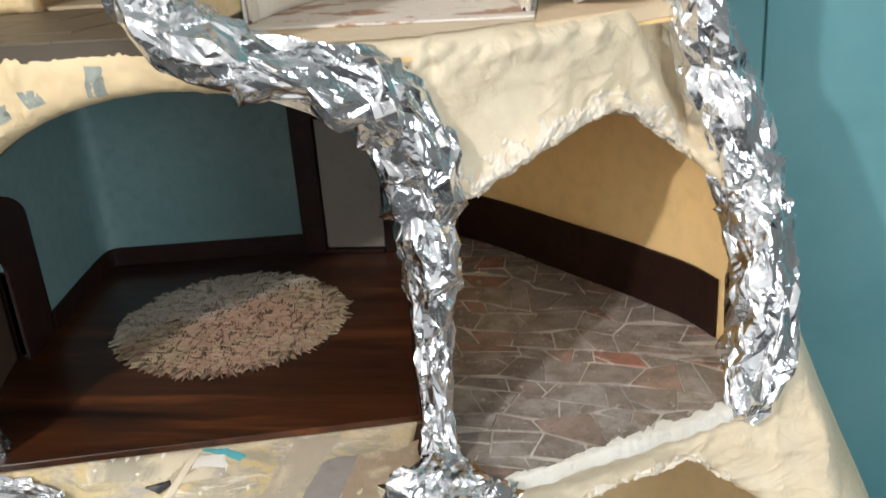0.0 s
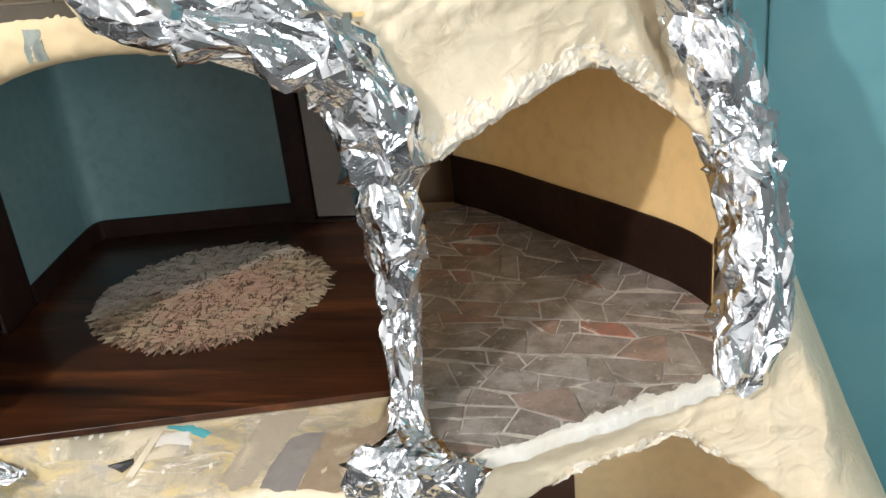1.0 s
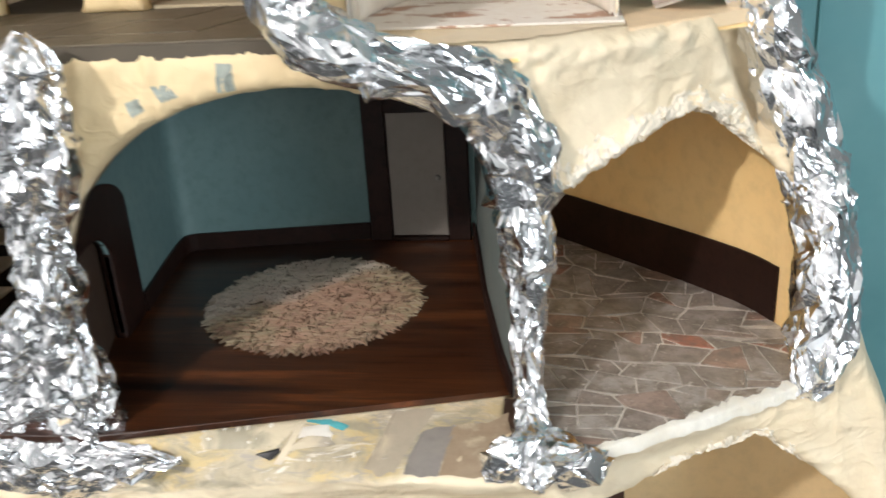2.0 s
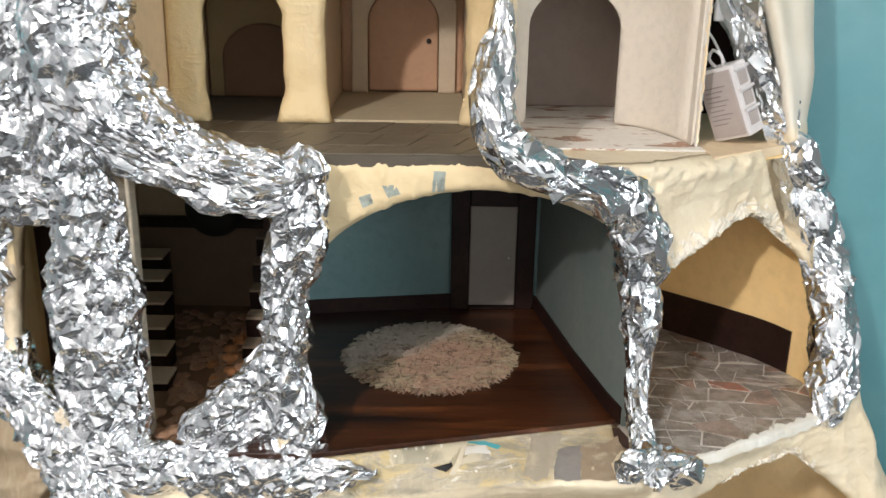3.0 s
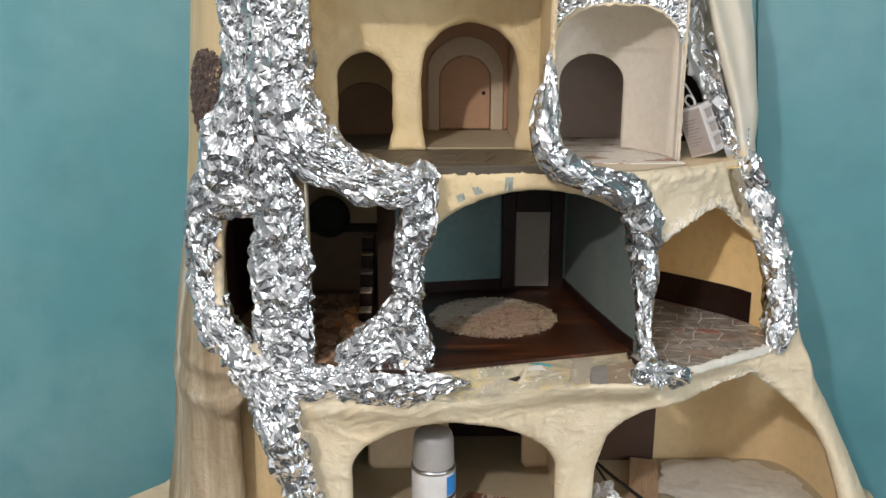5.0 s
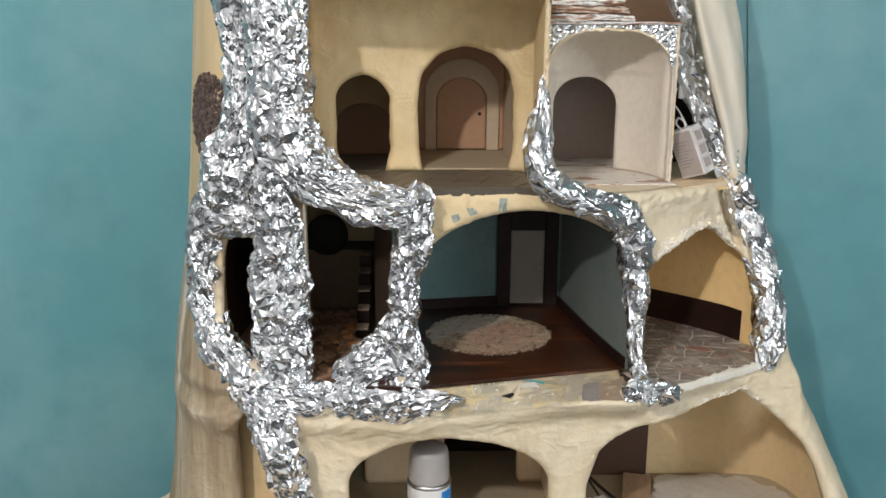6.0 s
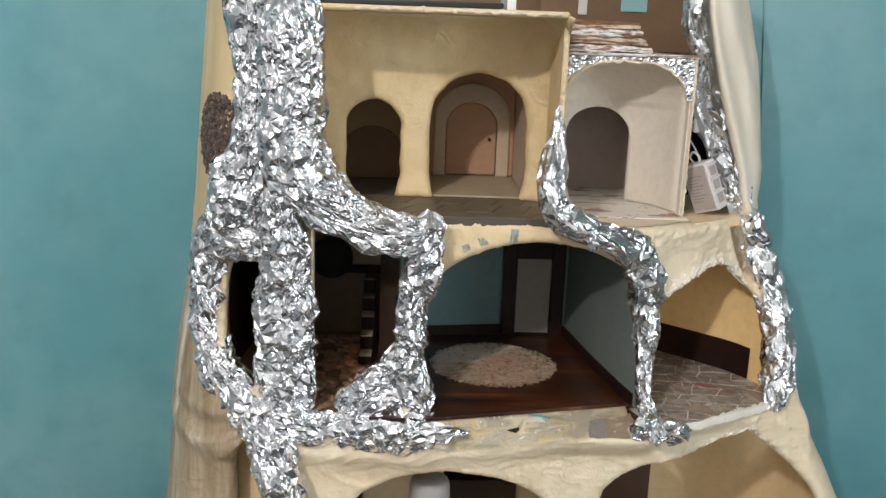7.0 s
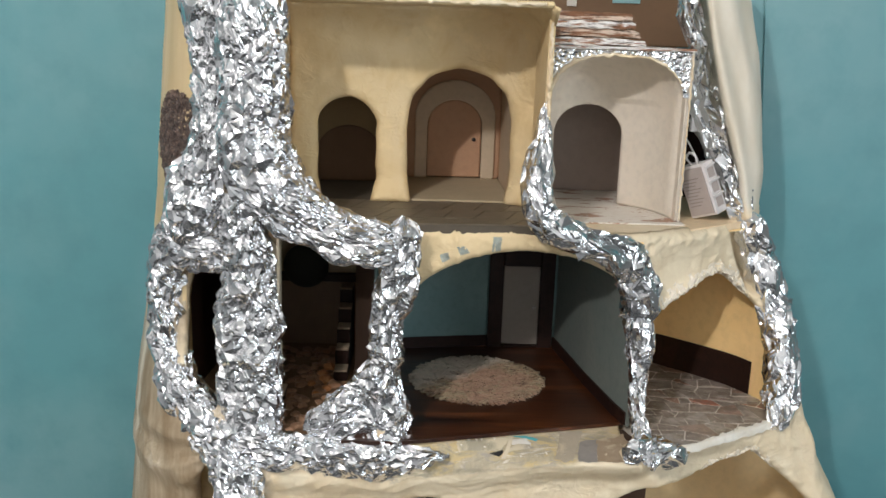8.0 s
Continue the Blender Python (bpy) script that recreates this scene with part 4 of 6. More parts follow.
box("upper_side_wall", (0.0035, 0.0122, 0.046, 0.475, FLOOR3, 1.652), PLASTER, "cream card wall with a worn edge")
box("upper_side_wall", (-0.385, -0.372, 0.05, 0.475, FLOOR3, 1.652), CREAM_WALL)
box("upper_ceiling", (-0.40, 0.0055, 0.014, 0.475, 1.6525, 1.661), PLASTER, "cream card ceiling with a worn front edge", 0.003)
box("niche_wall", (-0.212, -0.192, 0.21, 0.45, FLOOR3, 1.65), TRIM_PALE)
box("niche_wall", (-0.022, -0.012, 0.21, 0.45, FLOOR3, 1.65), TRIM_PALE)
box("niche_floor", (-0.192, -0.022, 0.205, 0.45, FLOOR3 + 0.0005, 1.3565), PALE_FLOOR, "pale tan niche floor")
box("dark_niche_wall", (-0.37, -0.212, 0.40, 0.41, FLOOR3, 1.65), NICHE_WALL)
# arch-shaped shadow in the left niche, laid in as a brown sheet
under(sheet("door_and_shadow_arch", lambda x, z: arch_hole(x, z, -0.350, -0.238, 1.34, 1.405, 1.451), (-0.355, -0.233, FLOOR3 + 0.0005, 1.455), 0.004, lambda x, z, f: 0.3950, 0.004, BROWN_CARD), house, "dark brown arch standing for the shadow in the niche")
under(sheet("niche_back_wall", lambda x, z: min(box_field(x, z, -0.192, -0.022, 1.3565, 1.65), -arch_hole(x, z, -0.1555, -0.0555, 1.33, 1.452, 1.499)), (-0.192, -0.022, 1.3565, 1.65), 0.005, lambda x, z, f: 0.430, 0.008, DOOR_TAN), house)
under(sheet("door_surround", lambda x, z: min(arch_hole(x, z, -0.177, -0.0325, 1.34, 1.468, 1.534), -arch_hole(x, z, -0.1550, -0.0560, 1.33, 1.452, 1.4985)), (-0.186, -0.022, 1.3567, 1.545), 0.004, lambda x, z, f: 0.4235, 0.006, TRIM_PALE), house, "pale arched door surround")
door_and_shadow_arch = under(sheet("door_and_shadow_arch", lambda x, z: arch_hole(x, z, -0.154, -0.057, 1.34, 1.452, 1.4975), (-0.159, -0.052, 1.3585, 1.505), 0.004, lambda x, z, f: 0.4315, 0.004, DOOR_TAN), house, "pinkish tan arched door")
knob(door_and_shadow_arch, -0.070, 0.4315, 1.428, 0.0036, BLACK)

# ---- white room ----
WX0, WX1 = 0.0165, 0.2335
box("white_floor", (0.0135, 0.2405, 0.128, 0.475, 1.3398, FLOOR_W), PEELING, "white floor with peeling brown patches", 0.0006)
plate("front_ledge", [(0.0165, 0.042), (0.10, 0.046), (0.18, 0.074), (0.2410, 0.110), (0.2410, 0.22), (0.0165, 0.22)], 1.331, 1.3395, CREAM_BASE, "cream painted ledge")


def white_inner(x, z):
    """Positive inside the vaulted room."""
    cx, r = (WX0 + WX1) / 2, (WX1 - WX0) / 2 - 0.006
    if z < 1.515:
        return r - abs(x - cx)
    d = (abs((x - cx) / r) ** 2.5 + abs((z - 1.515) / 0.079) ** 2.5) ** 0.4
    return (1 - d) * 0.085


def white_back_depth(x, z, f):
    """The back wall sweeps forward in one curve into the side and the vault."""
    v = max(white_inner(x, z), 0.0)
    r = 0.045 + 0.055 * smoothstep(0.09, 0.16, x)
    s = 1 - min(v / r, 1.0)
    return 0.298 - 0.130 * (1 - math.sqrt(max(0.0, 1 - (s * 0.985) ** 2))) / 0.83


under(sheet("white_back_wall", lambda x, z: min(box_field(x, z, WX0, WX1, FLOOR_W, 1.598), -arch_hole(x, z, 0.055, 0.168, 1.32, 1.459, 1.508)), (WX0, WX1, FLOOR_W + 0.0005, 1.598), 0.005, white_back_depth, 0.006, WHITE_WALL), house, "white painted wall with an arched opening")
bm = bmesh.new()
ring = []
for i in range(33):
    a = math.pi * i / 32
    ring.append(((WX0 + WX1) / 2 + math.copysign(abs(math.cos(a)) ** 0.8, math.cos(a)) * (WX1 - WX0) / 2 * 0.965, 1.515 + math.sin(a) ** 0.8 * 0.079))
ring = [(ring[0][0], FLOOR_W + 0.0005)] + ring + [(ring[-1][0], FLOOR_W + 0.0005)]
va = [bm.verts.new((x, 0.150, z)) for x, z in ring]
vb = [bm.verts.new((x, 0.310, z)) for x, z in ring]
vc = [bm.verts.new((x + (0.003 if x > 0.127 else -0.003), 0.150, z + 0.003)) for x, z in ring]
vd = [bm.verts.new((x + (0.003 if x > 0.127 else -0.003), 0.310, z + 0.003)) for x, z in ring]
for i in range(len(ring) - 1):
    bm.faces.new((va[i], va[i + 1], vb[i + 1], vb[i]))
    bm.faces.new((vc[i], vd[i], vd[i + 1], vc[i + 1]))
    bm.faces.new((va[i], vc[i], vc[i + 1], va[i + 1]))
part("white_vault", bm, WHITE_WALL, house, "white painted vault", True)
box("white_room_side", (0.2330, 0.2370, 0.147, 0.475, FLOOR_W, 1.600), WHITE_CARD, "white card with a rough cut edge", 0.001)
box("white_room_side", (0.0130, 0.0160, 0.147, 0.475, FLOOR_W, 1.600), WHITE_CARD)
box("white_room_top", (0.013, 0.2385, 0.143, 0.475, 1.5995, 1.604), BARK_WHITE, "grey edged card top")
box("white_room_back", (0.03, 0.232, 0.42, 0.426, FLOOR_W, 1.598), MAUVE_WALL)
box("upper_right_back", (0.013, 0.375, 0.42, 0.43, 1.604, 1.74), BROWN_CARD, "brown painted card wall")
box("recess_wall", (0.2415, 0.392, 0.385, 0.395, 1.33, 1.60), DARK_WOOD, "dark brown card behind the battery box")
plate("recess_floor", [(0.2415, 0.10), (0.30, 0.140), (0.345, 0.172), (0.386, 0.20), (0.390, 0.385), (0.2415, 0.385)], 1.330, 1.3405, CREAM_WALL)

# ---- lower storey ----
box("lower_floor", (-0.55, 0.570, 0.0, 0.425, 0.7005, FLOOR1), PALE_FLOOR, "tan stained lower floor")
under(sheet("lower_back_wall", lambda x, z: min(box_field(x, z, -0.40, 0.06, FLOOR1, 1.03), -box_field(x, z, -0.140, 0.002, FLOOR1 - 0.1, 0.895), -box_field(x, z, -0.335, -0.296, FLOOR1 - 0.1, 0.83)), (-0.40, 0.06, FLOOR1, 1.03), 0.01, lambda x, z, f: 0.27, 0.008, CREAM_WALL), house, "shaded cream wall with a dark doorway")
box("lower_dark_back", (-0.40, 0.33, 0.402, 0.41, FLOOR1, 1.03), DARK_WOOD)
box("lower_divider", (0.052, 0.066, 0.03, 0.40, FLOOR1, 1.03), CREAM_WALL)
LOWER_PLAN = [tuple(p[:2]) for p in spline([(0.262, 0.301, 0), (0.30, 0.299, 0), (0.36, 0.301, 0), (0.43, 0.298, 0), (0.497, 0.284, 0), (0.528, 0.235, 0), (0.540, 0.17, 0), (0.545, 0.09, 0)], 0.015)]
LOWER_TOP = [curve_value([(0.40, 1.03), (0.44, 1.01), (0.50, 0.955), (0.53, 0.88), (0.545, 0.84)], p[0]) for p in LOWER_PLAN]
box("lower_side_panel", (0.066, 0.266, 0.294, 0.300, FLOOR1, 1.028), RED_BROWN, "dark reddish brown painted wall")
part("lower_curved_wall", standing_wall_bm(LOWER_PLAN, FLOOR1, LOWER_TOP, 0.006, 1), LOWER_OCHRE, house, "yellowish cream painted curved wall", True)
part("lower_flank_wall", standing_wall_bm([(-0.34, 0.12), (-0.40, 0.075), (-0.45, 0.065), (-0.53, 0.075)], FLOOR1, 1.03, 0.006, 1), LOWER_OCHRE, house)
box("lower_ceiling", (-0.40, 0.36, 0.065, 0.47, 1.0295, 1.0318), CREAM_WALL)

# ---- patches and dabs on the front ----


def surface(x, z):
    return shell_depth(x, z, max(shell_outline(x, z), 0.0))


def patch(name, outline, material, label="", lift=0.0008):
    """A thin piece of paper or a dab of paint lying on the front of the shell; outline in (x, z)."""
    inside = [Vector(p) for p in outline]
    c = sum(inside, Vector((0, 0))) / len(inside)
    rings = []
    for s in (1.0, 0.66, 0.33):
        ring_pts = []
        for p, q in zip(inside, inside[1:] + inside[:1]):
            for t in [k / 8 for k in range(8)]:
                w = p.lerp(q, t)
                w = c + (w - c) * s * (1 + 0.09 * noise.noise(Vector((w.x * 150, w.y * 150, 1))) + 0.07 * noise.noise(Vector((w.x * 520, w.y * 520, 3))))
                ring_pts.append(w)
        rings.append(ring_pts)
    bm = bmesh.new()
    layers = [[bm.verts.new((w.x, surface(w.x, w.y) - lift, w.y)) for w in r] for r in rings]
    rim = [bm.verts.new((v.co.x, v.co.y + lift + 0.002, v.co.z)) for v in layers[0]]
    mid = bm.verts.new((c.x, surface(c.x, c.y) - lift, c.y))
    n = len(rim)
    for i in range(n):
        j = (i + 1) % n
        bm.faces.new((rim[i], rim[j], layers[0][j], layers[0][i]))
        for a, b in zip(layers, layers[1:]):
            bm.faces.new((a[i], a[j], b[j], b[i]))
        bm.faces.new((layers[-1][i], layers[-1][j], mid))
    return part(name, bm, material, house, label, True)


patch("paper_patch", [(-0.1039, 1.0409), (-0.1012, 1.0422), (-0.0727, 1.0422), (-0.0264, 1.0422), (-0.0336, 1.0366), (-0.0426, 1.0319), (-0.0811, 1.0322), (-0.1035, 1.0325)], PAPER_OLIVE, "thin greyish olive paper", 0.0006)
patch("paper_patch", [(-0.0251, 1.0400), (-0.0021, 1.0409), (0.0048, 1.0378), (0.0041, 1.0345), (-0.0171, 1.0362), (-0.0245, 1.0363)], WHITE_CARD, "pale cream paper strip", 0.0008)
patch("paper_patch", [(-0.0281, 1.0335), (-0.0174, 1.0369), (0.0021, 1.0372), (0.0071, 1.0343), (-0.0153, 1.0322), (-0.0299, 1.0309)], PAPER_GREY, "grey paper scrap", 0.0014)
patch("paper_patch", [(-0.0566, 1.0290), (-0.0382, 1.0322), (-0.0369, 1.0303), (-0.0439, 1.0263)], BLACK, "black torn scrap", 0.0018)
patch("paper_patch", [(-0.0406, 1.0248), (-0.0265, 1.0421), (-0.0215, 1.0416), (-0.0341, 1.0246)], PAPER_PALE, "pale torn strip", 0.0024)
patch("paper_patch", [(0.0352, 1.0289), (0.0439, 1.0367), (0.0505, 1.0422), (0.0852, 1.0422), (0.0791, 1.0393), (0.0689, 1.0352), (0.0602, 1.0292)], PAPER_TAN, "tan paper strip", 0.0008)
patch("paper_patch", [(0.1036, 1.0390), (0.1463, 1.0402), (0.1490, 1.0366), (0.1307, 1.0342), (0.1326, 1.0298), (0.0968, 1.0297), (0.0991, 1.0352)], PAPER_BROWN, "brownish paper patch", 0.0012)
patch("paper_patch", [(0.0767, 1.0380), (0.1051, 1.0390), (0.0991, 1.0352), (0.0943, 1.0295), (0.0671, 1.0292), (0.0714, 1.0339)], PAPER_GREY, "grey mauve paper patch", 0.0016)
for x, z in ((-0.0981, 1.0388), (-0.0872, 1.0424), (-0.1035, 1.0425), (-0.0642, 1.0362), (-0.0576, 1.037), (-0.0493, 1.0423), (-0.0683, 1.0422), (-0.0758, 1.0423), (-0.0124, 1.027), (0.0245, 1.0316)):
    patch("paint_dab", [(x - 0.0017, z + 0.0002), (x + 0.0002, z + 0.0009), (x + 0.0021, z - 0.0002), (x + 0.0003, z - 0.0010)], PLASTER_WHITE, "white paint speck", 0.0006)
patch("paint_dab", [(-0.0203, 1.0422), (-0.0139, 1.0422), (-0.0007, 1.0422), (0.0163, 1.0400), (0.0128, 1.0390), (-0.0019, 1.0422)], TEAL_DAB, "teal paint dab", 0.0020)
patch("paint_dab", [(-0.061, 1.337), (-0.049, 1.337), (-0.050, 1.316), (-0.063, 1.315)], GREY_DAB, "grey-blue paint dab", 0.0004)
patch("paint_dab", [(-0.113, 1.322), (-0.100, 1.322), (-0.094, 1.313), (-0.107, 1.309)], GREY_DAB, "grey-blue paint dab", 0.0004)
patch("paint_dab", [(-0.137, 1.309), (-0.125, 1.313), (-0.122, 1.303), (-0.133, 1.298)], GREY_DAB, "grey-blue paint dab", 0.0004)

# ---- rope-like foil wrappings ----
foil_tree = tagged(empty("foil_tree"), "crumpled aluminium foil tree trunk with looping branches", "foil sculpture")
foil_rope("trunk", [(-0.462, 0.045, 1.735, 0.034, 0.034), (-0.460, 0.040, 1.67, 0.034, 0.034), (-0.456, 0.040, 1.58, 0.027, 0.030), (-0.452, 0.032, 1.50, 0.027, 0.030), (-0.458, 0.030, 1.45, 0.033, 0.034), (-0.472, 0.030, 1.40, 0.048, 0.036), (-0.482, 0.030, 1.345, 0.050, 0.034), (-0.484, 0.03, 1.31, 0.042, 0.03)], foil_tree, 11, 0.0076, 1.3)
foil_rope("trunk", [(-0.404, 0.012, 1.672, 0.036, 0.036), (-0.392, 0.008, 1.62, 0.045, 0.040), (-0.392, 0.004, 1.54, 0.046, 0.042), (-0.392, 0.000, 1.47, 0.054, 0.042), (-0.368, -0.006, 1.41, 0.053, 0.038), (-0.318, -0.008, 1.363, 0.039, 0.034), (-0.265, -0.010, 1.340, 0.034, 0.032), (-0.222, -0.010, 1.332, 0.036, 0.030), (-0.196, -0.008, 1.332, 0.034, 0.026)], foil_tree, 21, 0.0076, 1.3)
foil_rope("branch", [(-0.186, -0.004, 1.368, 0.016, 0.020), (-0.188, -0.006, 1.325, 0.026, 0.024), (-0.198, -0.006, 1.270, 0.028, 0.024), (-0.208, -0.006, 1.215, 0.022, 0.022), (-0.212, -0.008, 1.150, 0.027, 0.022), (-0.206, -0.012, 1.095, 0.031, 0.022), (-0.204, -0.014, 1.045, 0.034, 0.022), (-0.204, -0.014, 1.018, 0.030, 0.02)], foil_tree, 31, 0.0076, 1.3)
foil_rope("branch", [(-0.422, 0.0, 1.395, 0.022, 0.024), (-0.405, 0.002, 1.33, 0.033, 0.026), (-0.402, 0.002, 1.25, 0.043, 0.024), (-0.402, -0.004, 1.16, 0.047, 0.024), (-0.396, -0.010, 1.08, 0.042, 0.024), (-0.390, -0.014, 1.03, 0.038, 0.024)], foil_tree, 41, 0.0076, 1.3)
foil_rope("branch", [(-0.500, 0.04, 1.345, 0.036, 0.030), (-0.525, 0.05, 1.275, 0.030, 0.028), (-0.532, 0.05, 1.21, 0.026, 0.026), (-0.524, 0.04, 1.14, 0.027, 0.026), (-0.500, 0.02, 1.090, 0.031, 0.026), (-0.462, 0.0, 1.052, 0.036, 0.026), (-0.430, -0.020, 1.015, 0.036, 0.026), (-0.410, -0.040, 0.96, 0.035, 0.026), (-0.396, -0.042, 0.90, 0.032, 0.026), (-0.378, -0.040, 0.84, 0.029, 0.024), (-0.367, -0.038, 0.77, 0.027, 0.024), (-0.364, -0.036, 0.720, 0.026, 0.024)], foil_tree, 51, 0.0076, 1.3)
foil_rope("branch", [(-0.522, 0.040, 1.300, 0.024, 0.024), (-0.485, 0.030, 1.304, 0.028, 0.024), (-0.450, 0.018, 1.306, 0.026, 0.022), (-0.420, 0.006, 1.300, 0.020, 0.018)], foil_tree, 55, 0.0076, 1.3)
foil_rope("branch", [(-0.425, -0.016, 1.045, 0.026, 0.022), (-0.36, -0.020, 1.024, 0.028, 0.022), (-0.30, -0.022, 1.026, 0.030, 0.022), (-0.25, -0.024, 1.022, 0.031, 0.022), (-0.200, -0.026, 1.018, 0.029, 0.020), (-0.168, -0.032, 1.026, 0.017, 0.014), (-0.140, -0.036, 1.030, 0.011, 0.010), (-0.118, -0.036, 1.029, 0.004, 0.004)], foil_tree, 61, 0.0076, 1.3)
foil_rope("branch", [(-0.320, -0.016, 1.055, 0.016, 0.016), (-0.282, -0.016, 1.085, 0.022, 0.018), (-0.244, -0.014, 1.118, 0.022, 0.018), (-0.220, -0.012, 1.165, 0.016, 0.016)], foil_tree, 71, 0.0076, 1.3)
foil_rope("branch", [(-0.300, -0.014, 1.040, 0.014, 0.014), (-0.262, -0.014, 1.062, 0.020, 0.016), (-0.226, -0.012, 1.078, 0.022, 0.016), (-0.200, -0.012, 1.082, 0.016, 0.014)], foil_tree, 75, 0.0076, 1.3)

foil_vine = tagged(empty("foil_vine"), "thin crumpled aluminium foil vine draped over the house front", "foil sculpture")
foil_rope("upper_wrap", [(0.008, 0.050, 1.535, 0.005, 0.006), (0.003, 0.042, 1.495, 0.010, 0.011), (-0.002, 0.030, 1.455, 0.016, 0.016), (-0.006, 0.014, 1.415, 0.021, 0.020), (0.002, 0.006, 1.376, 0.024, 0.022), (0.038, 0.004, 1.348, 0.022, 0.022), (0.070, 0.008, 1.336, 0.020, 0.020)], foil_vine, 81)
foil_rope("shoulder_wrap", [(0.040, 0.004, 1.345, 0.019, 0.020), (0.078, 0.014, 1.334, 0.021, 0.022), (0.116, 0.030, 1.320, 0.026, 0.024), (0.148, 0.046, 1.290, 0.030, 0.026), (0.160, 0.050, 1.245, 0.028, 0.024), (0.161, 0.047, 1.205, 0.024, 0.022)], foil_vine, 82)
foil_rope("lower_wrap", [(0.160, 0.048, 1.230, 0.023, 0.020), (0.162, 0.044, 1.185, 0.022, 0.020), (0.163, 0.036, 1.140, 0.0155, 0.015), (0.164, 0.026, 1.085, 0.0130, 0.013), (0.167, 0.008, 1.055, 0.014, 0.014), (0.171, -0.010, 1.040, 0.019, 0.016), (0.174, -0.020, 1.034, 0.018, 0.015)], foil_vine, 84)
foil_rope("vine_toe", [(0.178, -0.018, 1.046, 0.016, 0.014), (0.158, -0.036, 1.043, 0.018, 0.012), (0.142, -0.046, 1.040, 0.015, 0.010), (0.131, -0.050, 1.035, 0.009, 0.007)], foil_vine, 91)
foil_rope("vine_toe", [(0.170, -0.016, 1.040, 0.018, 0.014), (0.192, -0.040, 1.041, 0.019, 0.013), (0.209, -0.042, 1.038, 0.014, 0.010), (0.224, -0.032, 1.042, 0.008, 0.007)], foil_vine, 95)
foil_rope("vine_toe", [(0.172, -0.026, 1.044, 0.016, 0.013), (0.174, -0.048, 1.034, 0.016, 0.011), (0.176, -0.050, 1.024, 0.010, 0.008)], foil_vine, 97)
foil_vine_right = tagged(empty("foil_vine"), "crumpled aluminium foil vine along the cloth flank", "foil sculpture")
foil_rope("upper_wrap", [(0.232, 0.20, 1.735, 0.018, 0.018), (0.244, 0.20, 1.690, 0.018, 0.018), (0.244, 0.20, 1.652, 0.022, 0.020), (0.262, 0.205, 1.612, 0.017, 0.018), (0.270, 0.21, 1.568, 0.022, 0.020), (0.281, 0.21, 1.516, 0.026, 0.022), (0.304, 0.205, 1.463, 0.027, 0.023), (0.330, 0.200, 1.410, 0.025, 0.022), (0.344, 0.195, 1.365, 0.021, 0.020), (0.352, 0.185, 1.335, 0.019, 0.018)], foil_vine_right, 101)
foil_rope("lower_wrap", [(0.350, 0.185, 1.352, 0.016, 0.018), (0.362, 0.178, 1.322, 0.023, 0.022), (0.379, 0.172, 1.280, 0.027, 0.024), (0.397, 0.160, 1.225, 0.028, 0.025), (0.412, 0.142, 1.165, 0.028, 0.025), (0.416, 0.120, 1.110, 0.028, 0.025), (0.408, 0.092, 1.062, 0.025, 0.022), (0.397, 0.070, 1.034, 0.017, 0.018)], foil_vine_right, 103)


def foil_spandrel(left):
    """Foil filling the corner between the white vault and its square front."""
    x0, x1 = WX0 + 0.002, WX1 - 0.001

    def field(x, z):
        half = x < 0.127 if left else x >= 0.127
        return min(box_field(x, z, x0, x1, 1.532, 1.5985), -white_inner(x, z) + 0.001) if half else -1.0

    ob = sheet("spandrel_foil", field, (x0, x1, 1.530, 1.5985), 0.003, lambda x, z, f: 0.148 + random.uniform(-0.0012, 0.0012), 0.004, FOIL)
    ob.data.polygons.foreach_set("use_smooth", [False] * len(ob.data.polygons))
    return under(ob, house, "crumpled foil")


foil_spandrel(True)
foil_spandrel(False)



def torn_rim(points, seed, label):
    """A ragged cream paint and paper edge along a line."""
    rng = random.Random(seed)
    line = spline(points, 0.005)
    line = [(p[0] + rng.gauss(0, 0.0008), p[1] + rng.gauss(0, 0.0006), p[2] + rng.gauss(0, 0.0008), p[3] * rng.uniform(0.40, 0.95)) for p in line]
    return tube("torn_rim", line, 0.002, CREAM_BASE, house, 7, label)


arc = [((WX0 + WX1) / 2 - math.copysign(abs(math.cos(math.pi * i / 14)) ** 0.8, math.cos(math.pi * i / 14)) * 0.1020, 0.1465, 1.515 + math.sin(math.pi * i / 14) ** 0.8 * 0.077, 0.0050 - 0.0002 * i) for i in range(13)]
torn_rim([(0.0225, 0.1465, 1.37, 0.0035), (0.0230, 0.1465, 1.44, 0.0045)] + arc, 3, "ragged cream rim")
torn_rim([(0.2350, 0.1465, 1.345 + 0.05 * i, 0.0022) for i in range(6)], 4, "ragged white card edge")
torn_rim([(0.0080, 0.0450, 1.42 + 0.045 * i, 0.0042 - 0.0002 * i) for i in range(6)], 5, "ragged cream edge")
torn_rim([(-0.305 + 0.05 * i, 0.0135, 1.6565, 0.0042) for i in range(7)], 6, "ragged cream edge")
part("paint_patch", box_bm(0.163, 0.212, 0.4165, 0.4195, 1.676, 1.735, 0.001), TEAL_PALE, house, "pale teal paint at the top")
part("paint_patch", box_bm(0.083, 0.100, 0.4165, 0.4195, 1.668, 1.735, 0.001), WHITE_CARD, house, "pale paint at the top")

# ---- rug ----


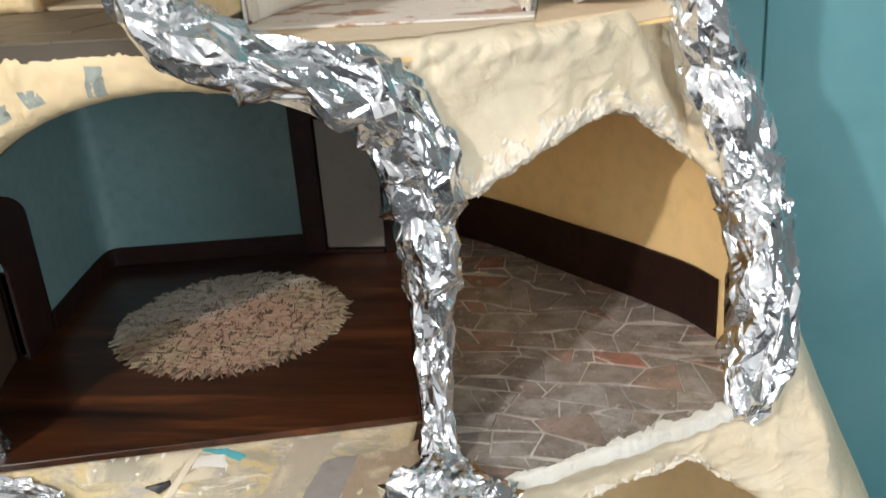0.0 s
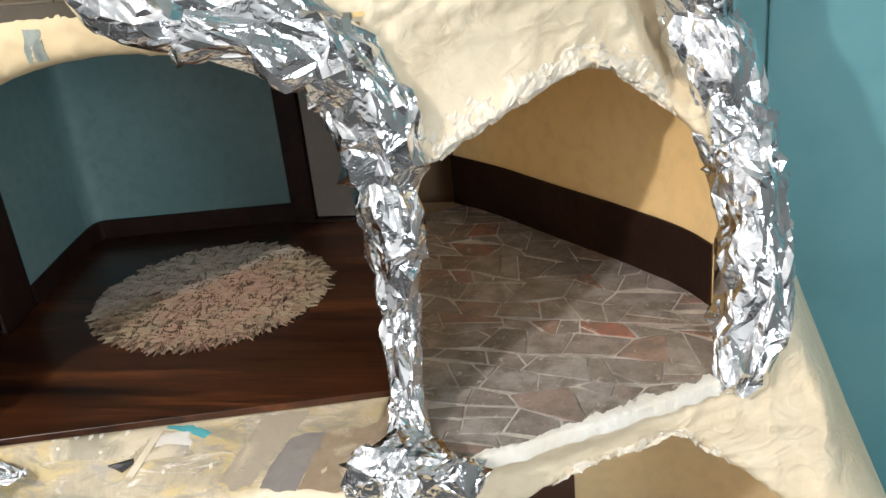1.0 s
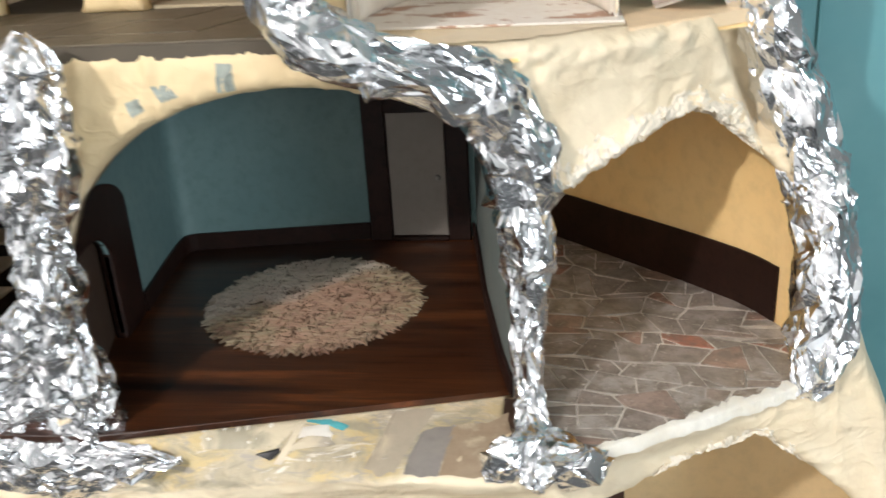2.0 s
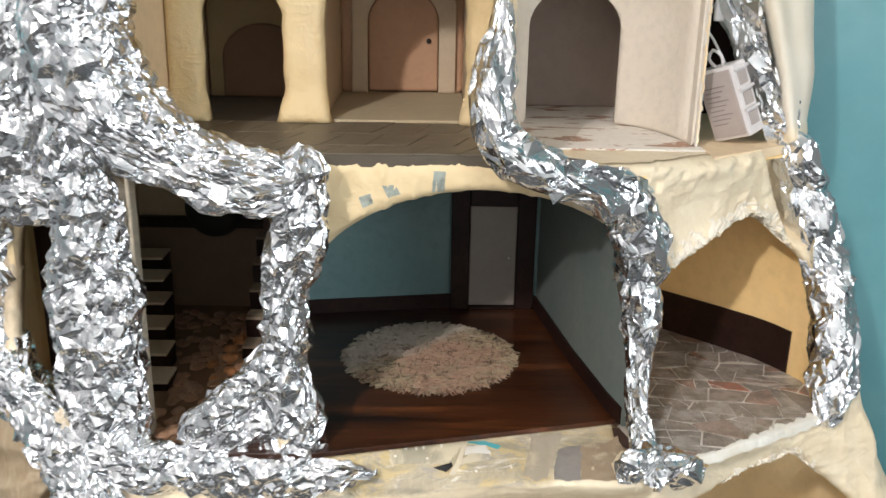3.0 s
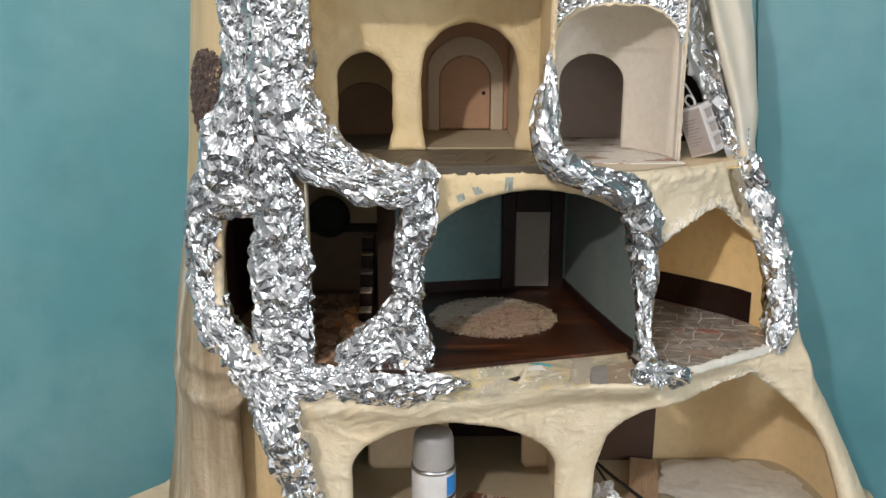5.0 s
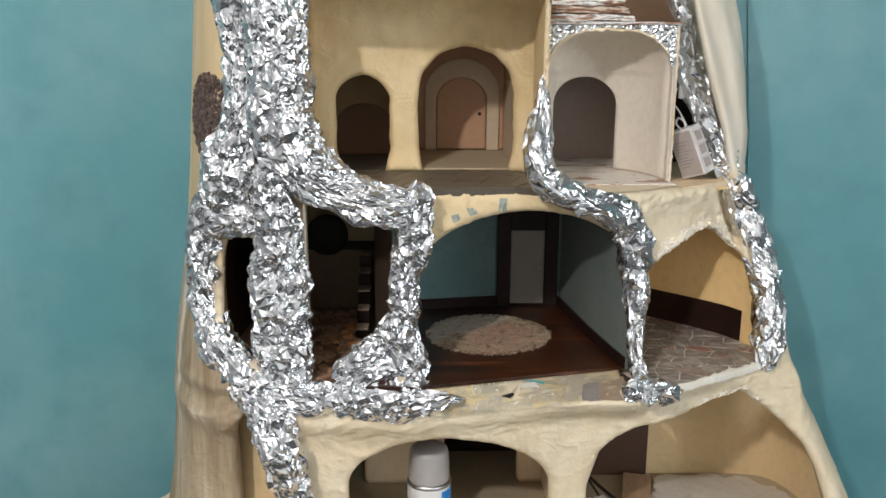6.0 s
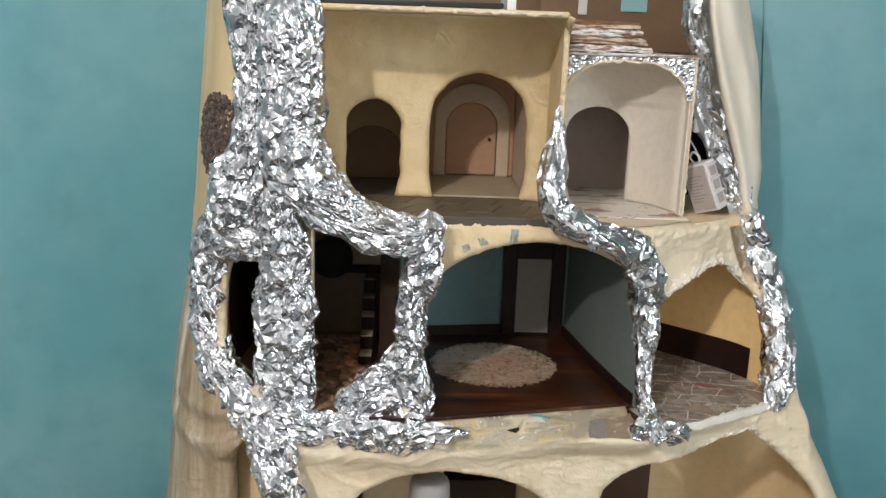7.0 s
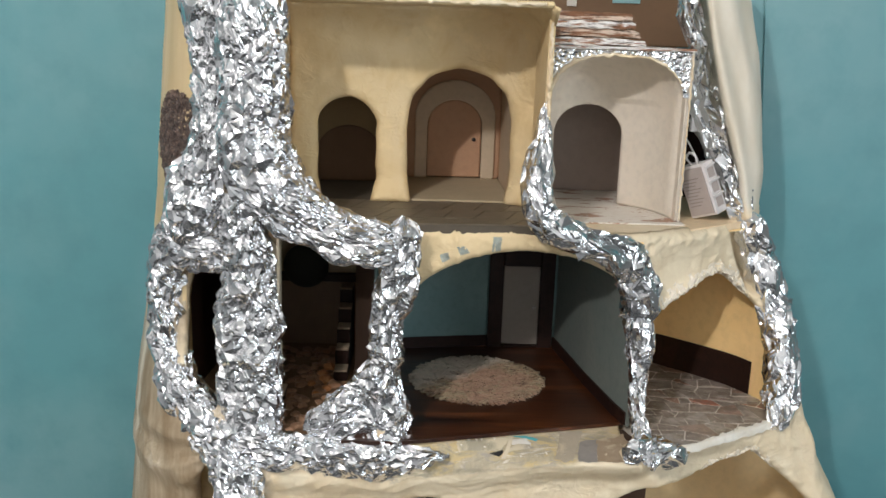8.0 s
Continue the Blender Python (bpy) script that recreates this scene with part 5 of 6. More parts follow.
def rag_rug(cx, cy, z, rad):
    """A round rug of short woven rag strands with a shaggy rim."""
    rng = random.Random(5)
    bm = bmesh.new()

    def strand(x, y, ang, length, width, lift, tip):
        u = Vector((math.cos(ang), math.sin(ang), 0))
        w = Vector((-u.y, u.x, 0))
        prev = None
        for k, (s, h, g) in enumerate(((-0.5, 0.0006, 0.7), (-0.2, 1.0, 1.0), (0.2, 1.0, 1.0), (0.5, tip, 0.6))):
            c = Vector((x, y, z)) + u * (s * length)
            h = h * lift
            row = [bm.verts.new(c + w * (-width * g / 2) + Vector((0, 0, h * 0.4))), bm.verts.new(c + Vector((0, 0, h + width * 0.35))), bm.verts.new(c + w * (width * g / 2) + Vector((0, 0, h * 0.4)))]
            if prev:
                bm.faces.new((prev[0], prev[1], row[1], row[0]))
                bm.faces.new((prev[1], prev[2], row[2], row[1]))
            prev = row

    n = 0
    while n < 4200:
        x, y = rng.uniform(-rad, rad), rng.uniform(-rad, rad)
        if math.hypot(x, y) > rad * 0.98:
            continue
        across = rng.random() < 0.35
        strand(cx + x, cy + y, (math.pi / 2 if across else 0) + rng.gauss(0.1, 0.25), rng.uniform(0.008, 0.019), rng.uniform(0.0012, 0.0028), rng.uniform(0.0008, 0.0026), 0.4)
        n += 1
    for i in range(640):
        a = rng.uniform(0, 2 * math.pi)
        strand(cx + math.cos(a) * rad * rng.uniform(0.93, 1.045), cy + math.sin(a) * rad * rng.uniform(0.95, 1.01), a + rng.gauss(0, 0.55), rng.uniform(0.007, 0.022), rng.uniform(0.0007, 0.0018), rng.uniform(0.001, 0.004), rng.uniform(0.1, 0.9))
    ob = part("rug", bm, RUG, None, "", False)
    disc = bmesh.new()
    bmesh.ops.create_cone(disc, cap_ends=True, segments=64, radius1=rad * 0.98, radius2=rad * 0.97, depth=0.0008)
    bmesh.ops.transform(disc, matrix=pose(cx, cy, z + 0.0004), verts=disc.verts)
    part("rug_backing", disc, RUG_BACK, ob)
    return tagged(ob, "round shaggy rag rug of cream and pink strands", "rug")


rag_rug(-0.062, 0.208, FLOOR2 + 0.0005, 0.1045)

# ---- lattice of granules in the left flank window ----
rng = random.Random(9)
verts, faces = [], []
for i in range(5200):
    x, z = rng.uniform(-0.58, -0.46), rng.uniform(1.375, 1.535)
    if ((x + 0.512) / 0.042) ** 2 + ((z - 1.455) / 0.070) ** 2 + 0.12 * noise.noise(Vector((x * 90, 0, z * 90))) > 1:
        continue
    y = facade_y(x, z) + flank(x, z) - 0.004 + rng.uniform(-0.001, 0.002)
    r = rng.uniform(0.0022, 0.0042)
    b0 = len(verts)
    turn = Euler((rng.random() * 6, rng.random() * 6, rng.random() * 6)).to_matrix()
    for d in ((1, 0, 0), (-1, 0, 0), (0, 1, 0), (0, -1, 0), (0, 0, 1), (0, 0, -1)):
        verts.append(Vector((x, y, z)) + turn @ (Vector(d) * r))
    faces += [(b0 + a, b0 + b, b0 + c) for a, b, c in ((0, 2, 4), (2, 1, 4), (1, 3, 4), (3, 0, 4), (2, 0, 5), (1, 2, 5), (3, 1, 5), (0, 3, 5))]
under(mesh_object("granule_patch", verts, faces, GRANULE, False), house, "dark brown granule patch")["kind"] = "stuff"

# ---- battery box ----


def battery_box(m):
    ob = part("battery_box", box_bm(-0.0225, 0.0225, -0.011, 0.017, 0, 0.078, 0.003), CLEAR_WHITE, None)
    part("cover", box_bm(-0.0195, 0.0195, -0.0135, -0.0112, 0.004, 0.074, 0.0008), LABEL_GREY, ob, "greyish printed cover")
    for i in range(9):
        part("print_line", box_bm(-0.015, 0.002 + 0.008 * ((i * 7) % 3) / 2, -0.0142, -0.0136, 0.018 + 0.005 * i, 0.0190 + 0.005 * i), PRINT_GREY, ob)
    for z0 in (0.010, 0.032, 0.054):
        part("cell_window", box_bm(0.0222, 0.0234, -0.005, 0.011, z0, z0 + 0.014, 0.0005), LABEL_GREY, ob, "open slot")
        part("rib", box_bm(0.0222, 0.0256, -0.010, 0.016, z0 + 0.016, z0 + 0.019, 0.0005), CLEAR_WHITE, ob)
    tube("hook", [(-0.002, 0, 0.077), (-0.008, 0, 0.088), (0.000, 0, 0.096), (0.008, 0, 0.088), (0.006, 0, 0.077)], 0.0018, CLEAR_WHITE, ob)
    ob.matrix_world = m
    return tagged(ob, "white plastic battery box with printed label leaning on its edge", "battery box")


battery_box(pose(0.292, 0.178, 1.3490, -6, -21, 0) @ pose(0, 0, 0, 0, 0, -48) @ Matrix.Scale(1.08, 4))
cord = tube("fairy_light_cord", [(0.275, 0.205, 1.43), (0.262, 0.215, 1.455), (0.250, 0.225, 1.475), (0.262, 0.22, 1.495), (0.275, 0.215, 1.51), (0.270, 0.22, 1.53)], 0.0016, WIRE_WHITE)
tagged(cord, "thin clear cord above the battery box", "cord")
part("switch", box_bm(0.258, 0.276, 0.205, 0.214, 1.476, 1.500, 0.003), CLEAR_WHITE, cord, "milky plastic switch")

# ---- bark planks on top of the white room ----
for i, (w, zz, mat) in enumerate(((0.150, 1.6045, BARK_WHITE), (0.144, 1.6175, BARK_BROWN), (0.138, 1.6300, BARK_WHITE), (0.134, 1.6420, BARK_BROWN))):
    bm = box_bm(0.0145, 0.0145 + w, 0.158 + 0.005 * i, 0.32, zz, zz + 0.0115, 0.0028)
    bmesh.ops.subdivide_edges(bm, edges=[e for e in bm.edges if abs(e.verts[0].co.x - e.verts[1].co.x) > 0.05], cuts=14)
    for v in bm.verts:
        v.co += Vector((noise.noise(v.co * 60) * 0.006, noise.noise(v.co * 70 + Vector((3, 0, 0))) * 0.006, noise.noise(v.co * 55 + Vector((0, 7, 0))) * 0.0022 - 0.016 * max(0.0, (v.co.x - 0.10) / 0.05) * (0.12 if v.co.z > zz + 0.006 else 0.0)))
    tagged(part("bark_strip", bm, mat, None), "flat strip of white birch bark" if mat is BARK_WHITE else "flat strip of brown bark", "bark", "stack of bark strips")

# dark sheet on the roof
tagged(part("dark_sheet", box_bm(-0.36, -0.085, 0.075, 0.35, 1.6615, 1.672, 0.003), BLACK, None), "black folded sheet lying on the top board", "sheet")
tagged(part("white_block", box_bm(-0.080, -0.066, 0.085, 0.20, 1.6615, 1.69, 0.002), PAPER_WHITE, None), "small white block on the top board", "block")

# ---- things in the left room ----
bm = bmesh.new()
bmesh.ops.create_uvsphere(bm, u_segments=28, v_segments=16, radius=0.041)
bmesh.ops.transform(bm, matrix=Matrix.Diagonal((1, 0.5, 1, 1)), verts=bm.verts)
bmesh.ops.transform(bm, matrix=pose(-0.367, 0.366, 1.200), verts=bm.verts)
tagged(part("wall_disc", bm, DISC_DARK, None, "", True), "round dull blackish bulging disc hung on the wall", "wall ornament")
rng = random.Random(4)
bm = bmesh.new()
bmesh.ops.create_icosphere(bm, subdivisions=2, radius=1)
for v in bm.verts:
    v.co *= 1 + 0.22 * noise.noise(v.co * 1.3)
pebble_mesh = bpy.data.meshes.new("pebble")
bm.to_mesh(pebble_mesh)
bm.free()
pebble_mesh.materials.append(PEBBLE)
left_floor = bpy.data.objects["left_floor"]
for i in range(290):
    x, y = rng.uniform(-0.46, -0.28), rng.uniform(0.0, 0.36)
    if x > -0.305 and y > 0.19 or x < -0.36 - 0.28 * (y - 0.1) and y > 0.1:
        continue
    p = new("pebble", pebble_mesh)
    r = rng.uniform(0.0035, 0.0095)
    p.matrix_world = Matrix.LocRotScale((x, y, 1.0462 + r * 0.2), Euler((0, 0, rng.uniform(0, 6.3))), (r * 1.3, r, r * 0.5))
    p.parent = left_floor
orange_mesh = pebble_mesh.copy()
orange_mesh.materials[0] = ORANGE_STONE
for x, y, r in ((-0.314, 0.195, 0.011), (-0.322, 0.225, 0.009), (-0.310, 0.160, 0.008), (-0.336, 0.180, 0.007), (-0.312, 0.250, 0.012), (-0.325, 0.140, 0.006)):
    p = new("pebble", orange_mesh)
    p.matrix_world = Matrix.LocRotScale((x, y, 1.0465 + r * 0.35), Euler((0, 0, 40 * x + 30 * y)), (r * 1.1, r, r * 0.7))
    p.parent = left_floor

# ---- spray can ----


def lathe_bm(profile, sides=40):
    bm = bmesh.new()
    rows = [[bm.verts.new((r * math.cos(2 * math.pi * k / sides), r * math.sin(2 * math.pi * k / sides), z)) for k in range(sides)] for r, z in profile]
    for a, b in zip(rows, rows[1:]):
        for k in range(sides):
            bm.faces.new((a[k], a[(k + 1) % sides], b[(k + 1) % sides], b[k]))
    bm.faces.new(rows[0][::-1])
    bm.faces.new(rows[-1])
    return bm


def wrap_bm(radius, a0, a1, z0, z1, thick=0.0004, steps=12):
    """A printed field that follows the can's round side."""
    bm = bmesh.new()
    rows = []
    for i in range(steps + 1):
        a = radians(a0 + (a1 - a0) * i / steps)
        rows.append([bm.verts.new((r * math.cos(a), r * math.sin(a), z)) for r, z in ((radius, z0), (radius + thick, z0), (radius + thick, z1), (radius, z1))])
    for p, q in zip(rows, rows[1:]):
        for k in range(4):
            bm.faces.new((p[k], p[(k + 1) % 4], q[(k + 1) % 4], q[k]))
    bm.faces.new(rows[0])
    bm.faces.new(rows[-1][::-1])
    return bm


def spray_can(x, y, z):
    ob = part("spray_can", lathe_bm([(0.031, 0), (0.0335, 0.003), (0.0335, 0.102), (0.0325, 0.106)]), CAN_WHITE, None, "", True)
    part("rim", lathe_bm([(0.0335, 0.1062), (0.0345, 0.108), (0.0335, 0.112), (0.031, 0.114)]), STEEL, ob, "", True)
    part("cap", lathe_bm([(0.0315, 0.113), (0.0318, 0.118), (0.0300, 0.160), (0.0280, 0.169), (0.0235, 0.1725), (0.01, 0.1735)]), GREY_PLASTIC, ob, "translucent grey plastic cap", True)
    part("label_field", wrap_bm(0.0336, -55, 5, 0.066, 0.101), CAN_BLUE, ob, "blue printed field")
    part("label_field", wrap_bm(0.0336, -55, 5, 0.012, 0.064), CAN_DARK, ob, "dark printed field")
    for i in range(4):
        part("print_line", wrap_bm(0.0341, -45, -15 - 6 * (i % 2), 0.054 - 0.010 * i, 0.058 - 0.010 * i, 0.0003), CAN_WHITE, ob)
    ob.location, ob.scale = (x, y, z), (1.13, 1.13, 1.0)
    return tagged(ob, "white spray can with grey cap and blue label", "spray can")


spray_can(-0.171, 0.080, FLOOR1)

# ---- clutter on the lower floor ----


def plank(x0, x1, y0, y1, z0, z1, m, mat, label):
    ob = part("wood_offcut", box_bm(x0, x1, y0, y1, z0, z1, 0.0015), mat, None)
    ob.matrix_world = m
    return tagged(ob, label, "wood offcut")


plank(-0.027, 0.027, -0.09, 0.09, 0, 0.010, pose(0.222, 0.19, FLOOR1 + 0.002, 0, 0, -14), WOOD_TAN, "bare pine offcut lying on the lower floor")
plank(-0.030, 0.030, -0.05, 0.05, 0, 0.004, pose(-0.075, 0.13, FLOOR1 + 0.001, 0, 0, 70), BARK_BROWN, "rusty brown scrap of bark on the lower floor")


def crumpled_paper(x, y, z, sx, sy, sz, seed, mat, label):
    bm = bmesh.new()
    bmesh.ops.create_icosphere(bm, subdivisions=4, radius=1)
    p = np.array([v.co[:] for v in bm.verts])
    q = crumple(p, p, seed, 0.7, 0.10, 0.3)
    q = crumple(q, p, seed + 1, 0.3, 0.05, 0.3)
    for v, c in zip(bm.verts, q):
        v.co = Vector((c[0] * sx, c[1] * sy, max(c[2], -0.7) * sz + 0.7 * sz))
    ob = part("crumpled_paper", bm, mat, None)
    ob.location = (x, y, z)
    return tagged(ob, label, "paper")


crumpled_paper(0.130, 0.10, FLOOR1 + 0.001, 0.030, 0.045, 0.028, 3, PAPER_WHITE, "white crumpled tissue on the lower floor")
crumpled_paper(0.385, 0.160, FLOOR1 + 0.001, 0.128, 0.108, 0.007, 7, SHEET_GREY, "dull pale crumpled sheet on the lower floor")
tagged(tube("cable", [(0.118, 0.22, 0.775), (0.150, 0.14, 0.772), (0.19, 0.06, 0.768), (0.25, -0.02, 0.745), (0.30, -0.06, 0.706)], 0.0034, BLACK), "black cable hanging out of the lower room", "cable")
tagged(tube("cable", [(0.122, 0.215, 0.772), (0.142, 0.16, 0.755), (0.160, 0.10, 0.735), (0.175, 0.03, 0.7245)], 0.0024, BLACK), "thin black cable trailing on the floor", "cable")
pen = tube("marker_pen", [(-0.290, 0.060, FLOOR1 + 0.006), (-0.250, 0.075, FLOOR1 + 0.006), (-0.205, 0.092, FLOOR1 + 0.006)], 0.006, BLACK)
tagged(pen, "black marker pen lying on the lower floor", "pen")

# ---- crinkled paper along the rims of the arches ----


def crinkled_rim(points, width, seed, label):
    """A strip of creased paper pasted on the shell along an arch's rim; points in (x, z), the wall above them."""
    line = spline([(p[0], 0, p[1]) for p in points], 0.0022)
    across = 12
    grid = []
    for i, p in enumerate(line):
        a, b = line[max(i - 1, 0)], line[min(i + 1, len(line) - 1)]
        d = math.hypot(b[0] - a[0], b[2] - a[2])
        nx, nz = -(b[2] - a[2]) / d, (b[0] - a[0]) / d
        wide = width * (0.75 + 0.5 * noise.noise(Vector((i * 0.09, seed, 0)))) * smoothstep(0, 8, i) * smoothstep(len(line) - 1, len(line) - 9, i) + 0.002
        for j in range(across + 1):
            u = j / across
            x, z = p[0] + nx * wide * (u - 0.06), p[2] + nz * wide * (u - 0.06)
            grid.append((x, surface(x, z) - 0.0022 + 0.0042 * u * u, z))
    pts = np.array(grid)
    out = np.tile((0.0, -1.0, 0.0), (len(pts), 1))
    pts = crumple(pts, out, seed, 0.0105, 0.0007, 0.32)
    pts = crumple(pts, out, seed + 1, 0.0040, 0.0003, 0.26)
    rows = across + 1
    faces = [(i * rows + j, i * rows + j + 1, (i + 1) * rows + j + 1, (i + 1) * rows + j) for i in range(len(line) - 1) for j in range(across)]
    return under(mesh_object("crinkled_rim", pts.tolist(), faces, CLOTH, False), house, label)


crinkled_rim([(0.187, 1.222), (0.215, 1.2365), (0.246, 1.251), (0.275, 1.2605), (0.294, 1.2665), (0.308, 1.263), (0.324, 1.252), (0.341, 1.2375), (0.358, 1.223)], 0.029, 21, "pale crinkled paper along the rim of the arch")
crinkled_rim([(0.265, 0.988), (0.31, 0.9955), (0.345, 1.001), (0.362, 0.998), (0.378, 0.985), (0.395, 0.970)], 0.013, 25, "creased cream cloth along the rim of the lower arch")

# ---- white filler at the edge of the tiles ----
bm = bmesh.new()
rows = []
for i in range(261):
    x = 0.205 + (0.412 - 0.205) * i / 260
    y = curve_value([(p, q) for p, q in TILE_EDGE[1:7]], x)
    n1 = noise.noise(Vector((x * 38, 1, 0))) + 0.5 * noise.noise(Vector((x * 110, 7, 0)))
    n2 = noise.noise(Vector((x * 260, 4, 0))) + 0.6 * noise.noise(Vector((x * 700, 2, 0)))
    s = smoothstep(0.205, 0.225, x) * (0.55 + 0.45 * smoothstep(0.26, 0.32, x))
    w = max(0.0, 0.005 + 0.013 * n1 + 0.0035 * n2) * s
    rows.append([bm.verts.new(c) for c in ((x, y + w + 0.002 * s, 1.0436), (x, y + w + 0.001, 1.0444 + (0.0004 + 0.0004 * n2) * s), (x, y - 0.001 * s, 1.0442 + (0.0004 + 0.0006 * n1) * s), (x, y - 0.004 * s, 1.0430 + 0.001 * n2), (x, y - (0.006 - 0.003 * n1) * s, 1.0340 + 0.003 * n1 * s))])
for a, b in zip(rows, rows[1:]):
    for j in range(4):
        bm.faces.new((a[j], a[j + 1], b[j + 1], b[j]))
part("filler", bm, PLASTER_WHITE, house, "white filler along the tile edge", True)

# ---- ceiling lamp and table under the model ----
fixture = tagged(part("ceiling_rose", lathe_bm([(0.06, 0.0), (0.06, 0.02), (0.015, 0.03)]), CEILING_WHITE, None, "", True), "plain white round ceiling rose", "ceiling lamp")
fixture.location = (-0.95, -1.88, ROOM_H - 0.03)
part("cord", lathe_bm([(0.003, -0.24), (0.003, 0.0)], 8), PAPER_WHITE, fixture, "thin white cord", True)
part("socket", lathe_bm([(0.018, -0.285), (0.020, -0.27), (0.014, -0.24)], 16), PAPER_WHITE, fixture, "white lamp holder", True)


def table():
    t = part("table_top", box_bm(-0.60, 0.52, -0.12, 0.46, 0.640, 0.672, 0.004), WOOD_TAN, None)
    for x, y in ((-0.55, -0.06), (0.46, -0.06), (-0.55, 0.40), (0.46, 0.40)):
        part("leg", box_bm(x - 0.03, x + 0.03, y - 0.03, y + 0.03, 0, 0.640, 0.004), WOOD_TAN, t)
    return tagged(t, "plain pine table under the model house", "table")


table()

# ---- stone tiles of the tiled room, laid as separate pieces ----


def clip_poly(poly, region):
    """poly cut to a convex region given anticlockwise."""
    out = poly
    for (ax, ay), (bx, by) in zip(region, region[1:] + region[:1]):
        src, out = out, []
        for (px, py), (qx, qy) in zip(src, src[1:] + src[:1]):
            sp = (bx - ax) * (py - ay) - (by - ay) * (px - ax)
            sq = (bx - ax) * (qy - ay) - (by - ay) * (qx - ax)
            if sp >= 0:
                out.append((px, py))
            if (sp > 0) != (sq > 0) and abs(sp - sq) > 1e-12:
                t = sp / (sp - sq)
                out.append((px + (qx - px) * t, py + (qy - py) * t))
        if len(out) < 3:
            return []
    return out


rng = random.Random(12)
region = [(0.153, 0.070), (0.190, -0.038), (0.386, 0.073), (0.404, 0.115), (0.402, 0.165), (0.386, 0.196), (0.363, 0.230), (0.316, 0.279), (0.197, 0.391), (0.150, 0.430), (0.106, 0.398)]


def half_plane(poly, mx, my, nx, ny):
    """poly cut to the side of the line through (mx, my) that lies against (nx, ny)."""
    out = []
    for (px, py), (qx, qy) in zip(poly, poly[1:] + poly[:1]):
        sp, sq = (px - mx) * nx + (py - my) * ny, (qx - mx) * nx + (qy - my) * ny
        if sp <= 0:
            out.append((px, py))
        if (sp > 0) != (sq > 0):
            t = sp / (sp - sq)
            out.append((px + (qx - px) * t, py + (qy - py) * t))
    return out


def course_y(r, x):
    """The joint below course r: wavering, and falling away slightly to the side."""
    return -0.075 + 0.0285 * r - 0.13 * (x - 0.15) + 0.024 * noise.noise(Vector((x * 20, r * 3.7, 0))) + 0.005 * noise.noise(Vector((x * 50, r * 5.1, 2)))


def lay_stone(corners, gap):
    """A stone with broken, chipped sides inside its corners (anticlockwise), short of the joints."""
    poly = corners
    for (px, py), (qx, qy) in zip(corners, corners[1:] + corners[:1]):
        d = math.hypot(qx - px, qy - py)
        if d > 1e-4:
            nx, ny = (qy - py) / d, (px - qx) / d
            k = gap * rng.uniform(0.5, 1.4) * (0.8 + 1.1 * abs(ny))
            poly = half_plane(poly, px - nx * k, py - ny * k, nx, ny)
            if len(poly) < 3:
                return
    cx, cy = sum(p[0] for p in poly) / len(poly), sum(p[1] for p in poly) / len(poly)
    rough = []
    for (px, py), (qx, qy) in zip(poly, poly[1:] + poly[:1]):
        for t in (0.02, 0.3, 0.6, 0.97) if math.hypot(qx - px, qy - py) > 0.010 else (0.04, 0.9):
            x, y = px + (qx - px) * t, py + (qy - py) * t
            k = 1 - rng.uniform(0.0, 0.0007) / max(math.hypot(x - cx, y - cy), 1e-4)
            rough.append((cx + (x - cx) * k, cy + (y - cy) * k))
    poly = clip_poly(rough, region)
    if len(poly) > 2 and abs(sum(p[0] * q[1] - p[1] * q[0] for p, q in zip(poly, poly[1:] + poly[:1]))) > 3e-5:
        part("tile", prism_bm(poly, 1.0424, 1.0436 + rng.uniform(0, 0.0004), 0.0003), STONE, tile_floor)


def between(p, q, t):
    return p[0] + (q[0] - p[0]) * t, p[1] + (q[1] - p[1]) * t


